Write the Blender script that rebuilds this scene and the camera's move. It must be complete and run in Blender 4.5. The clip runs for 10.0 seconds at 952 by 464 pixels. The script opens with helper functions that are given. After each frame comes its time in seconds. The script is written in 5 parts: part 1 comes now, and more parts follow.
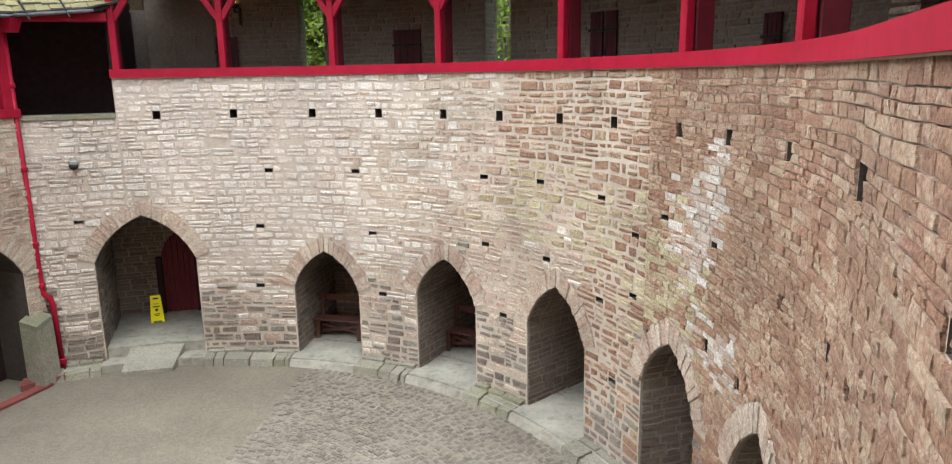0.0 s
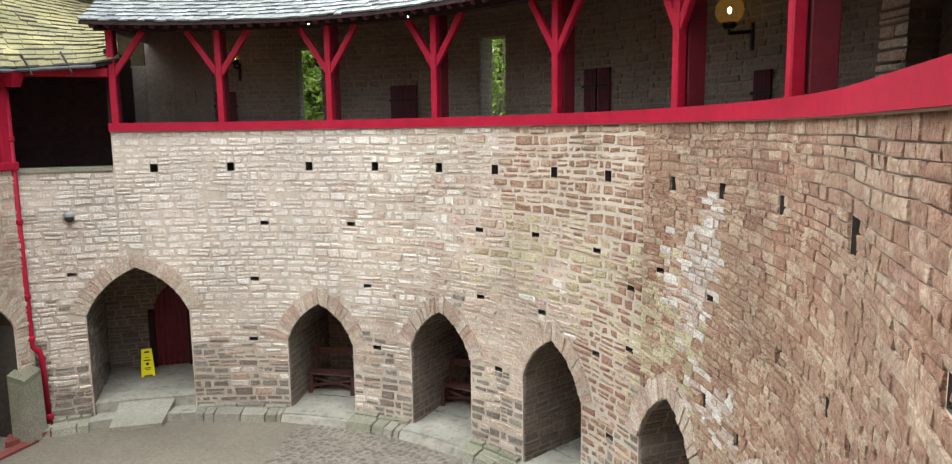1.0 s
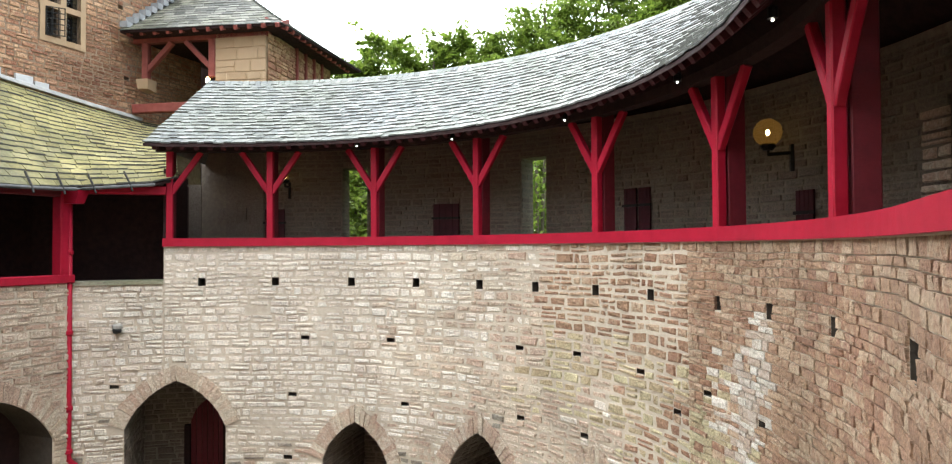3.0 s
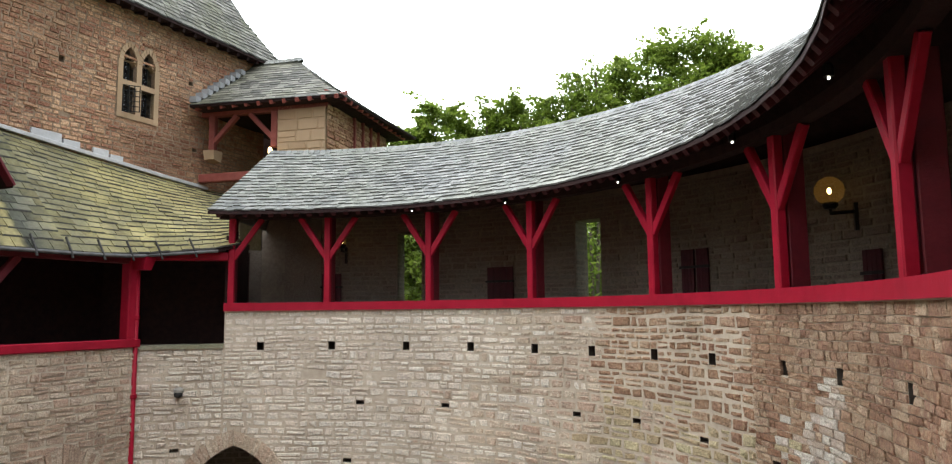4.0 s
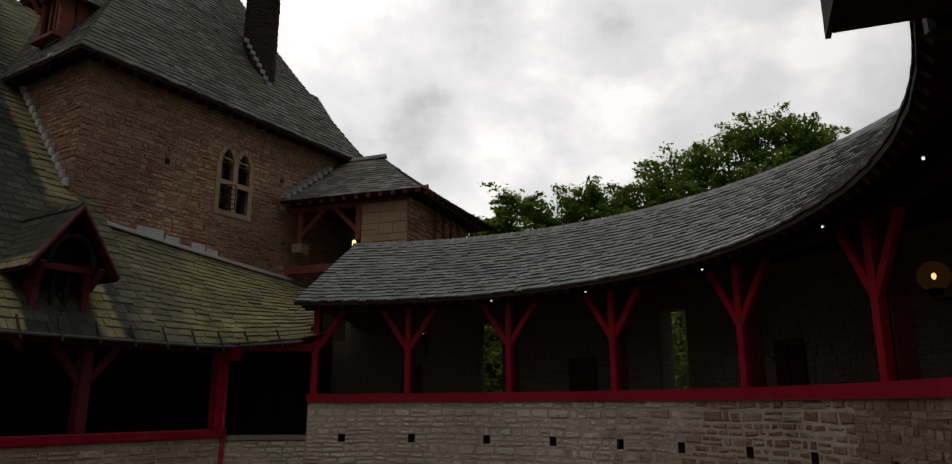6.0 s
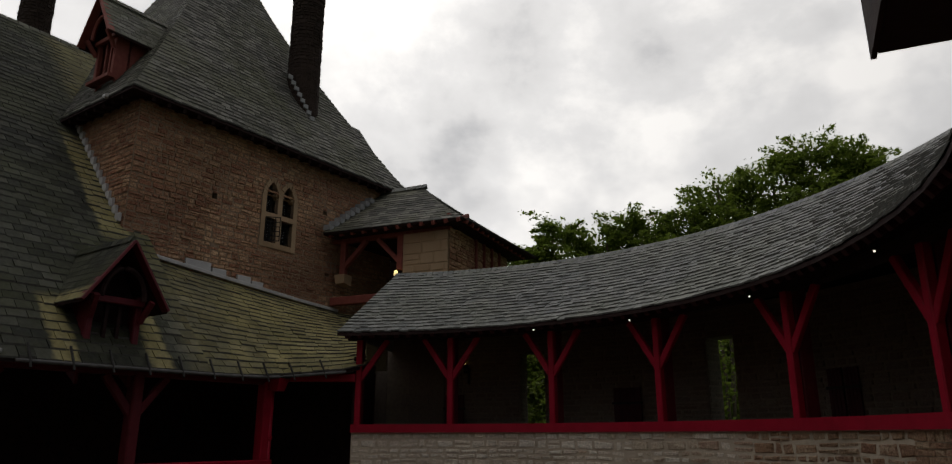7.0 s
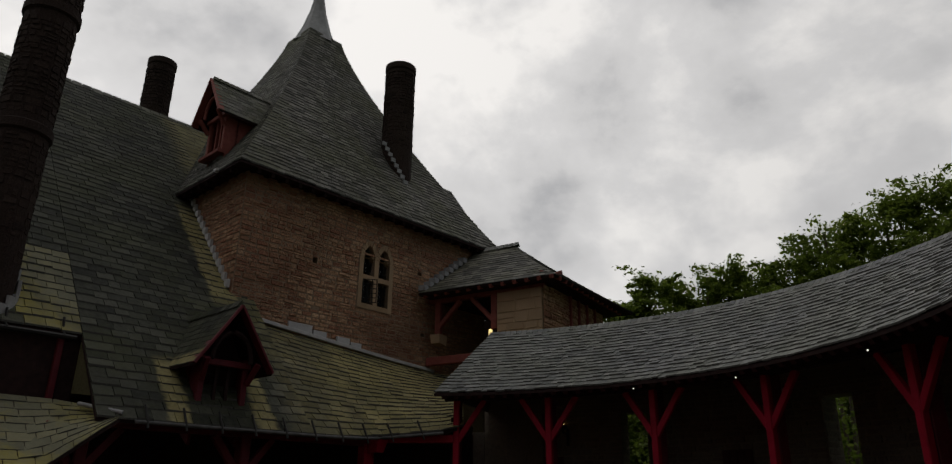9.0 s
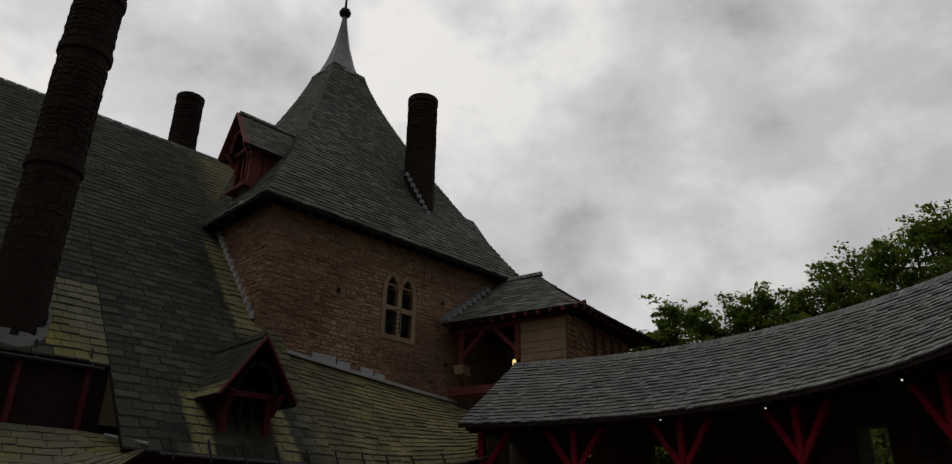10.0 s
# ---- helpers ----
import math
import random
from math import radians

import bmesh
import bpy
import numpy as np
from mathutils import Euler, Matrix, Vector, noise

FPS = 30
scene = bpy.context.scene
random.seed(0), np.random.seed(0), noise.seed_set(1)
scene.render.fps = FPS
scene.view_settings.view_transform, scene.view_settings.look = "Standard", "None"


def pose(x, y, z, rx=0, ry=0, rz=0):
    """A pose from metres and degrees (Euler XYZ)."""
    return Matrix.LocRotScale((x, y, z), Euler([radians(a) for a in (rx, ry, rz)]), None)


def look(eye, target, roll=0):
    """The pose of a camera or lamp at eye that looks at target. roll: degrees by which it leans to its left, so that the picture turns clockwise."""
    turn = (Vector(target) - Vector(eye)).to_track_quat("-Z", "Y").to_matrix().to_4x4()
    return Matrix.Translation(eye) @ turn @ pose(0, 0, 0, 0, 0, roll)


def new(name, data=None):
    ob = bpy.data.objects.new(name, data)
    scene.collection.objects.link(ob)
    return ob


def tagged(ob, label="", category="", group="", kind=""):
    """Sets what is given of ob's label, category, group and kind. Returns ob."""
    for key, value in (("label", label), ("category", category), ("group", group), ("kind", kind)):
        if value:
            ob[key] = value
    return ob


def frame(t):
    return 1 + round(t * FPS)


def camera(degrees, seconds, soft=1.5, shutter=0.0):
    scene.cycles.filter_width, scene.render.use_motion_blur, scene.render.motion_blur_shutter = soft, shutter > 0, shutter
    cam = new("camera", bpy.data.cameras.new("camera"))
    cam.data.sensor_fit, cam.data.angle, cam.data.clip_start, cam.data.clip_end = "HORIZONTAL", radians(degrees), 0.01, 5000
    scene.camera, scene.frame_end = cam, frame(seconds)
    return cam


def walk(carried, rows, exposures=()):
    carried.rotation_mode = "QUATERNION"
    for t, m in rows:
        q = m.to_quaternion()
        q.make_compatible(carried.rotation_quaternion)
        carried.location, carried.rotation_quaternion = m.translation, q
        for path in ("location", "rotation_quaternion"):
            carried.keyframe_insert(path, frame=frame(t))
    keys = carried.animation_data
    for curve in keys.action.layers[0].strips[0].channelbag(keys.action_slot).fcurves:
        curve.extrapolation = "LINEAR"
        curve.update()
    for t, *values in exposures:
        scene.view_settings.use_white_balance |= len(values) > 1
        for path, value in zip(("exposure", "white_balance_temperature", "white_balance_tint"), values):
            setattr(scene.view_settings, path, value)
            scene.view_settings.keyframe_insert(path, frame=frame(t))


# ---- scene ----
# ---------------------------------------------------------------- camera
cam = camera(67.18, 10.0, soft=1.2)
EYE = Vector((0.0, 0.0, 5.8))
TURNS = [
    (0.0, 7.21, -12.33, -0.93), (0.5, 6.72, -10.24, -0.82), (1.0, 6.77, -8.12, -0.78), (1.5, 7.09, -6.25, -0.33),
    (2.0, 7.40, -4.21, -0.07), (3.5, 11.97, 4.03, -0.56), (4.0, 14.18, 6.32, -0.60), (4.5, 15.97, 7.98, -0.45),
    (5.0, 17.59, 9.99, -0.54), (5.5, 19.16, 11.89, -0.26), (7.0, 23.92, 15.84, -0.04), (7.5, 26.33, 16.60, 0.20),
    (8.0, 28.45, 17.76, 0.16), (8.5, 30.30, 19.18, 0.44), (9.0, 31.70, 20.42, 0.58), (9.5, 32.48, 21.75, 0.48),
    (10.0, 33.68, 22.77, 0.84),
]


def heading(yaw, pitch):
    a, e = radians(yaw), radians(pitch)
    return Vector((-math.sin(a) * math.cos(e), math.cos(a) * math.cos(e), math.sin(e)))


walk(cam, [(t, look(EYE, EYE + heading(y, p), r)) for t, y, p, r in TURNS],
     exposures=[(0.0, 1.4, 6050, 8), (2.0, 1.43, 6100, 4), (3.5, 1.3, 6250, 4), (4.0, 0.75, 6350, 6), (4.5, -0.2, 6500, 9), (5.0, -1.17, 6550, 10),
                (5.5, -1.85, 6650, 11), (7.0, -2.05, 6800, 10), (8.0, -2.13, 6800, 10), (10.0, -2.55, 6700, 10)])

# ---------------------------------------------------------------- sky and sun
SUN_EL, SUN_AZ = radians(64), radians(150)      # soft light through cloud


def nodes_of(owner):
    owner.use_nodes = True
    nt = owner.node_tree
    nt.nodes.clear()
    return nt, nt.nodes.new, nt.links.new


world = bpy.data.worlds.new("sky")
scene.world = world
nt, N, L = nodes_of(world)
out, bg, add = N("ShaderNodeOutputWorld"), N("ShaderNodeBackground"), N("ShaderNodeAddShader")
sky, bg2 = N("ShaderNodeTexSky"), N("ShaderNodeBackground")
sky.sky_type, sky.sun_disc, sky.sun_elevation, sky.sun_rotation = "NISHITA", False, SUN_EL, SUN_AZ
bg.inputs["Strength"].default_value = 0.05
L(sky.outputs[0], bg.inputs["Color"])
tc, mp, nz, ramp = N("ShaderNodeTexCoord"), N("ShaderNodeMapping"), N("ShaderNodeTexNoise"), N("ShaderNodeValToRGB")
mp.inputs["Scale"].default_value = (1.0, 1.0, 1.35)
nz.inputs["Scale"].default_value, nz.inputs["Detail"].default_value, nz.inputs["Roughness"].default_value = 2.9, 12.0, 0.55
nz.inputs["Distortion"].default_value = 0.1
ramp.color_ramp.elements[0].position, ramp.color_ramp.elements[0].color = 0.37, (0.50, 0.505, 0.52, 1)
ramp.color_ramp.elements[1].position, ramp.color_ramp.elements[1].color = 0.60, (1.06, 1.05, 1.04, 1)
for at_, c_ in ((0.46, 0.74), (0.52, 0.82)):
    ramp.color_ramp.elements.new(at_).color = (c_, c_, c_ * 1.01, 1)
L(tc.outputs["Generated"], mp.inputs["Vector"]), L(mp.outputs[0], nz.inputs["Vector"]), L(nz.outputs[0], ramp.inputs[0])
dot, glow = N("ShaderNodeVectorMath"), N("ShaderNodeMapRange")       # the cloud is brighter round the hidden sun
dot.operation, dot.inputs[1].default_value = "DOT_PRODUCT", heading(58, 45)
nrm = N("ShaderNodeVectorMath")
nrm.operation = "NORMALIZE"
L(tc.outputs["Generated"], nrm.inputs[0]), L(nrm.outputs[0], dot.inputs[0]), L(dot.outputs["Value"], glow.inputs["Value"])
glow.inputs["From Min"].default_value, glow.inputs["From Max"].default_value = -0.4, 1.0
glow.inputs["To Min"].default_value, glow.inputs["To Max"].default_value = 0.4, 4.5
L(glow.outputs[0], bg2.inputs["Strength"])
L(ramp.outputs[0], bg2.inputs["Color"]), L(bg.outputs[0], add.inputs[0]), L(bg2.outputs[0], add.inputs[1])
L(add.outputs[0], out.inputs[0])

sun = new("sun", bpy.data.lights.new("sun", "SUN"))
sun.data.energy, sun.data.angle, sun.data.color = 0.4, radians(35), (1.0, 0.95, 0.88)
sun.matrix_world = look(Vector((0, 0, 40)) + heading(-150, 64) * 10, Vector((0, 0, 40)))


# ---------------------------------------------------------------- materials
def material(name, colours, rough=0.85, spec=0.3, scale=6.0, bump=0.3, bump_scale=40.0, metal=0.0, spread=0.25, moss=None, pieces=False, stain=0.35,
             stain_scale=0.6, stretch=(1, 1, 1)):
    """A surface of several tones. pieces: each loose piece takes a tone of its own. moss: a second colour in large patches."""
    m = bpy.data.materials.new(name)
    nt, N, L = nodes_of(m)
    out, sh, geo = N("ShaderNodeOutputMaterial"), N("ShaderNodeBsdfPrincipled"), N("ShaderNodeNewGeometry")
    sh.inputs["Roughness"].default_value, sh.inputs["Metallic"].default_value = rough, metal
    sh.inputs["Specular IOR Level"].default_value = spec
    tc = N("ShaderNodeMapping")
    tc.inputs["Scale"].default_value = stretch
    L(geo.outputs["Position"], tc.inputs["Vector"])

    def noise_at(s, detail=5.0, rgh=0.6):
        n = N("ShaderNodeTexNoise")
        n.inputs["Scale"].default_value, n.inputs["Detail"].default_value, n.inputs["Roughness"].default_value = s, detail, rgh
        L(tc.outputs[0], n.inputs["Vector"])
        return n.outputs[0]

    def math_node(op, a, b, clamp=False):
        n = N("ShaderNodeMath")
        n.operation, n.use_clamp = op, clamp
        for i, v in enumerate((a, b)):
            if isinstance(v, (int, float)):
                n.inputs[i].default_value = v
            else:
                L(v, n.inputs[i])
        return n.outputs[0]

    fine = noise_at(scale)
    if pieces:
        info = N("ShaderNodeObjectInfo")
        tone = math_node("FRACT", math_node("ADD", geo.outputs["Random Per Island"], info.outputs["Random"]), 0.0)
        tone = math_node("ADD", math_node("MULTIPLY", tone, 1 - spread), math_node("MULTIPLY", fine, spread))
    else:
        tone = math_node("MULTIPLY_ADD", fine, 2.2)
        tone.node.inputs[2].default_value = -0.6
    ramp = N("ShaderNodeValToRGB")
    els = ramp.color_ramp.elements
    while len(els) < len(colours):
        els.new(0.5)
    for i, c in enumerate(colours):
        els[i].position, els[i].color = i / max(1, len(colours) - 1), (*c, 1)
    L(tone, ramp.inputs[0])
    colour = ramp.outputs[0]

    def mix(kind, a, b, fac):
        n = N("ShaderNodeMix")
        n.data_type, n.blend_type = "RGBA", kind
        if isinstance(fac, (int, float)):
            n.inputs[0].default_value = fac
        else:
            L(fac, n.inputs[0])
        L(a, n.inputs[6])
        if isinstance(b, tuple):
            n.inputs[7].default_value = (*b, 1)
        else:
            L(b, n.inputs[7])
        return n.outputs[2]

    if moss:
        patch = noise_at(0.55, 4.0)
        edge = math_node("MULTIPLY", math_node("SUBTRACT", math_node("ADD", patch, math_node("MULTIPLY", noise_at(7.0), 0.35)), 0.60), 5.0, True)
        colour = mix("MIX", colour, moss[0], math_node("MULTIPLY", edge, moss[1]))
    if pieces and bump > 0.6:
        speck = math_node("MULTIPLY_ADD", noise_at(34.0, 5.0, 0.8), 4.2)
        speck.node.inputs[2].default_value = -1.06
        grain = N("ShaderNodeCombineColor")
        for i in range(3):
            L(speck, grain.inputs[i])
        colour = mix("MULTIPLY", colour, grain.outputs[0], 0.6)
    if stain:
        spot = math_node("MULTIPLY_ADD", noise_at(stain_scale, 6.0), -2.0 * stain)
        spot.node.inputs[2].default_value = 1.0 + stain * 0.8
        grey = N("ShaderNodeCombineColor")
        for i in range(3):
            L(spot, grey.inputs[i])
        colour = mix("MULTIPLY", colour, grey.outputs[0], 1.0)
    L(colour, sh.inputs["Base Color"])
    if bump:
        b = N("ShaderNodeBump")
        b.inputs["Strength"].default_value, b.inputs["Distance"].default_value = bump, 0.05 if bump >= 1 else 0.03
        L(noise_at(bump_scale, 6.0, 0.7), b.inputs["Height"])
        L(b.outputs[0], sh.inputs["Normal"])
    L(sh.outputs[0], out.inputs[0])
    return m


def glowing(name, colour, strength):
    m = bpy.data.materials.new(name)
    nt, N, L = nodes_of(m)
    out, e = N("ShaderNodeOutputMaterial"), N("ShaderNodeEmission")
    e.inputs[0].default_value, e.inputs[1].default_value = (*colour, 1), strength
    L(e.outputs[0], out.inputs[0])
    return m


def glassy(name, colour, rough=0.03):
    m = bpy.data.materials.new(name)
    nt, N, L = nodes_of(m)
    out, sh = N("ShaderNodeOutputMaterial"), N("ShaderNodeBsdfPrincipled")
    sh.inputs["Base Color"].default_value, sh.inputs["Roughness"].default_value = (*colour, 1), rough
    sh.inputs["Transmission Weight"].default_value, sh.inputs["IOR"].default_value = 1.0, 1.3
    L(sh.outputs[0], out.inputs[0])
    return m


RUBBLE = material("red_sandstone_rubble", [(0.338, 0.208, 0.152), (0.507, 0.401, 0.308), (0.414, 0.283, 0.212), (0.558, 0.474, 0.377), (0.363, 0.254, 0.192), (0.524, 0.426, 0.329), (0.447, 0.331, 0.248)],
                  rough=0.92, scale=15, bump=1.0, bump_scale=24, pieces=True, spread=0.5, stain=0.45, stain_scale=0.6, moss=((0.58, 0.52, 0.39), 0.4))
BUFF_RUBBLE = material("pale_buff_rubble", [(0.528, 0.460, 0.380), (0.624, 0.572, 0.496), (0.560, 0.480, 0.400), (0.656, 0.612, 0.544), (0.496, 0.404, 0.328), (0.608, 0.552, 0.468)],
                       rough=0.92, scale=15, bump=1.0, bump_scale=24, pieces=True, spread=0.5, stain=0.35, stain_scale=0.6, moss=((0.74, 0.69, 0.58), 0.4))
LICHEN_RUBBLE = material("lichened_rubble", [(0.374, 0.314, 0.180), (0.464, 0.404, 0.254), (0.351, 0.269, 0.165), (0.509, 0.456, 0.314)],
                         rough=0.95, scale=15, bump=1.0, bump_scale=24, pieces=True, spread=0.5, stain=0.4, stain_scale=0.8)
FOOT_RUBBLE = material("rain_dark_rubble", [(0.174, 0.150, 0.120), (0.251, 0.227, 0.182), (0.202, 0.157, 0.128), (0.293, 0.271, 0.219), (0.223, 0.182, 0.150)],
                       rough=0.88, scale=13, bump=1.0, bump_scale=24, pieces=True, spread=0.5, stain=0.5, stain_scale=0.9)
RED_RUBBLE = material("deep_red_sandstone_rubble", [(0.222, 0.110, 0.071), (0.370, 0.248, 0.155), (0.266, 0.141, 0.093), (0.429, 0.323, 0.226), (0.296, 0.172, 0.106), (0.230, 0.121, 0.078), (0.407, 0.282, 0.181), (0.340, 0.214, 0.135)],
                      rough=0.92, scale=13, bump=1.0, bump_scale=22, pieces=True, spread=0.5, stain=0.45, stain_scale=0.6, moss=((0.40, 0.285, 0.185), 0.35))
PALE_RUBBLE = material("lime_stained_rubble", [(0.364, 0.310, 0.255), (0.480, 0.441, 0.387), (0.325, 0.248, 0.194), (0.418, 0.364, 0.302)], rough=0.95, scale=10, bump=0.9, bump_scale=20,
                       pieces=True, spread=0.5, stain=0.3)
TOWER_RUBBLE = material("tower_sandstone_rubble", [(0.222, 0.085, 0.051), (0.472, 0.258, 0.151), (0.590, 0.389, 0.235), (0.302, 0.132, 0.080), (0.524, 0.320, 0.188), (0.380, 0.207, 0.121), (0.642, 0.464, 0.302)],
                        rough=0.92, scale=12, bump=1.0, bump_scale=24, pieces=True, spread=0.5, stain=0.6, stain_scale=0.45, moss=((0.24, 0.105, 0.065), 0.6))
# Stones inside the arches: grime, plus the recess's shade put into their colour.
ARCH_SHADE_RUBBLE = material("arch_shade_rubble", [(0.123, 0.096, 0.076), (0.214, 0.178, 0.139), (0.156, 0.120, 0.096), (0.259, 0.225, 0.178)], rough=0.9, scale=11, bump=0.9, bump_scale=22,
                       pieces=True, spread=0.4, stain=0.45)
# Gallery wall stones, dark because the roof's shade is put into their colour.
SHADED_RUBBLE = material("shaded_grey_rubble", [(0.11, 0.09, 0.075), (0.16, 0.135, 0.11), (0.13, 0.10, 0.08), (0.19, 0.165, 0.13)], rough=0.95, scale=9, bump=0.8, bump_scale=20,
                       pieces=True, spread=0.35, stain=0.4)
MORTAR = material("lime_mortar", [(0.414, 0.347, 0.270), (0.522, 0.450, 0.360)], rough=0.95, scale=12, bump=0.5, bump_scale=60)
TOWER_MORTAR = material("brown_lime_mortar", [(0.22, 0.15, 0.10), (0.33, 0.245, 0.17)], rough=0.95, scale=12, bump=0.5, bump_scale=60)
# Lining of the small holes and range arches; their deep shade is the colour.
DEEP_MORTAR = material("black_shade_mortar", [(0.045, 0.037, 0.03), (0.075, 0.062, 0.05)], rough=0.95, scale=12, bump=0.5, bump_scale=60)
# Mortar inside the arches, its colour lowered for their shade.
NICHE_MORTAR = material("niche_shade_mortar", [(0.252, 0.217, 0.175), (0.322, 0.280, 0.231)], rough=0.95, scale=12, bump=0.5, bump_scale=60)
DARK_MORTAR = material("dark_brown_mortar", [(0.14, 0.115, 0.09), (0.22, 0.18, 0.14)], rough=0.95, scale=12, bump=0.5, bump_scale=60)
ASHLAR = material("buff_ashlar", [(0.31, 0.205, 0.12), (0.41, 0.29, 0.18), (0.35, 0.23, 0.14)], rough=0.9, scale=5, bump=0.3, bump_scale=50, pieces=True)
SLATE = material("grey_slate", spec=0.25, colours=[(0.062, 0.066, 0.069), (0.125, 0.132, 0.132), (0.19, 0.196, 0.188), (0.08, 0.085, 0.088), (0.235, 0.238, 0.226), (0.10, 0.105, 0.103), (0.165, 0.17, 0.165)], rough=0.55, scale=14,
                 bump=0.4, bump_scale=30, pieces=True, spread=0.3, moss=((0.15, 0.16, 0.09), 0.3))
DARK_SLATE = material("dark_grey_slate", spec=0.1, colours=[(0.025, 0.026, 0.025), (0.106, 0.104, 0.092), (0.200, 0.195, 0.173), (0.044, 0.044, 0.040), (0.150, 0.144, 0.125), (0.062, 0.061, 0.055)], rough=0.6, scale=12,
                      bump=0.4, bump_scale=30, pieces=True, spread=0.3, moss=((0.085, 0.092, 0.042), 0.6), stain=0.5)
HOIST_SLATE = material("brown_grey_slate", spec=0.1, colours=[(0.028, 0.028, 0.025), (0.099, 0.096, 0.084), (0.187, 0.179, 0.154), (0.050, 0.050, 0.044), (0.143, 0.138, 0.119)], rough=0.65, scale=12,
                       bump=0.4, bump_scale=30, pieces=True, spread=0.3, moss=((0.11, 0.11, 0.055), 0.45), stain=0.4)
# A darker slate than the tower's, for the range roof and its dormer.
RANGE_SLATE = material("near_black_slate", spec=0.08, colours=[(0.013, 0.015, 0.012), (0.043, 0.046, 0.035), (0.081, 0.083, 0.067), (0.021, 0.023, 0.019), (0.057, 0.059, 0.048), (0.104, 0.104, 0.087)], rough=0.7, scale=12,
                       bump=0.4, bump_scale=30, pieces=True, spread=0.35, moss=((0.05, 0.056, 0.024), 0.5), stain=0.5)
# Dark butt ends: lichen, and each course's shadow line put into the colour.
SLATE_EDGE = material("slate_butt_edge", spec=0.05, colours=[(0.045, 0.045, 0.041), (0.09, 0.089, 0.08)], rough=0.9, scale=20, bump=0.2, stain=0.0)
MOSS_SLATE = material("mossy_slate", spec=0.1, colours=[(0.075, 0.078, 0.056), (0.15, 0.148, 0.10), (0.20, 0.19, 0.118), (0.105, 0.108, 0.078)], rough=0.75, scale=12, bump=0.4,
                      bump_scale=30, pieces=True, spread=0.4, moss=((0.26, 0.225, 0.05), 0.75), stain=0.5, stain_scale=1.2)
RED = material("crimson_paint", spec=0.12, colours=[(0.24, 0.006, 0.020), (0.31, 0.010, 0.029)], rough=0.45, scale=5, bump=0.1, bump_scale=30, stain=0.25, stain_scale=1.5)
FADED_RED = material("faded_red_oak", [(0.176, 0.040, 0.032), (0.240, 0.068, 0.052)], rough=0.7, scale=7, bump=0.25, bump_scale=30)
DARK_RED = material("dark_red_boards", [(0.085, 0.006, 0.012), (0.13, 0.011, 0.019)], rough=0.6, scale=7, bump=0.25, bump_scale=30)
# Near-black red for rafters and shutters; the gallery's shade is in it.
SHUTTER_RED = material("near_black_red", [(0.035, 0.006, 0.010), (0.06, 0.010, 0.014)], rough=0.7, scale=7, bump=0.25, bump_scale=30)
DARK_WOOD = material("near_black_timber", spec=0.1, colours=[(0.020, 0.011, 0.012), (0.04, 0.022, 0.02)], rough=0.75, scale=8, bump=0.3, bump_scale=25)
BENCH_WOOD = material("brown_bench_wood", [(0.058, 0.023, 0.016), (0.098, 0.039, 0.029)], rough=0.5, scale=8, bump=0.2, bump_scale=40)
IRON = material("black_iron", [(0.012, 0.012, 0.012), (0.03, 0.028, 0.026)], rough=0.5, scale=20, bump=0.15, metal=0.6)
LEAD = material("weathered_lead", [(0.20, 0.205, 0.21), (0.32, 0.325, 0.33)], rough=0.6, scale=5, bump=0.2, bump_scale=15)
DARK_LEAD = material("dull_lead", [(0.07, 0.07, 0.07), (0.13, 0.13, 0.13)], rough=0.75, spec=0.1, scale=5, bump=0.2, bump_scale=15)
BRICK = material("sooty_chimney_stone", spec=0.1, colours=[(0.022, 0.015, 0.014), (0.040, 0.028, 0.023), (0.031, 0.023, 0.019)], rough=0.9, scale=10, bump=0.8, bump_scale=16, pieces=True)
SETTS = material("courtyard_cobbles", [(0.085, 0.073, 0.052), (0.19, 0.165, 0.122), (0.13, 0.115, 0.083), (0.24, 0.215, 0.165)], rough=0.75, scale=14, bump=0.8, bump_scale=18, stain=0.4, stain_scale=0.5)
COBBLE = material("pitched_cobble", [(0.11, 0.096, 0.075), (0.15, 0.13, 0.102), (0.21, 0.184, 0.147), (0.125, 0.108, 0.086), (0.175, 0.152, 0.121)], rough=0.8, scale=10, bump=0.4, bump_scale=30, pieces=True, stain=0.4)
POINTING = material("pale_pointing", [(0.15, 0.132, 0.102), (0.25, 0.22, 0.172)], rough=0.95, scale=8, bump=0.4, bump_scale=30, stain=0.4)
PAVING = material("worn_paving_stone", [(0.13, 0.12, 0.088), (0.27, 0.25, 0.195), (0.18, 0.168, 0.128), (0.32, 0.30, 0.24)], rough=0.85, scale=9, bump=0.7, bump_scale=22, pieces=True,
                  moss=((0.15, 0.16, 0.08), 0.5), stain=0.4)
CONCRETE = material("worn_floor_slab", [(0.18, 0.165, 0.128), (0.32, 0.30, 0.245), (0.25, 0.235, 0.19)], rough=0.85, scale=5, bump=0.5, bump_scale=20, stain=0.55, stain_scale=1.6)
RED_FLOOR = material("red_floor_paint", [(0.14, 0.035, 0.03), (0.20, 0.055, 0.045)], rough=0.7, scale=6, bump=0.3, bump_scale=30, stain=0.4)
GRASS = material("rough_grass", [(0.04, 0.07, 0.02), (0.08, 0.12, 0.03)], rough=0.9, scale=2, bump=0.5, bump_scale=8)
BARK = material("tree_bark", [(0.09, 0.07, 0.05), (0.16, 0.13, 0.1)], rough=0.95, scale=10, bump=0.7, bump_scale=12)
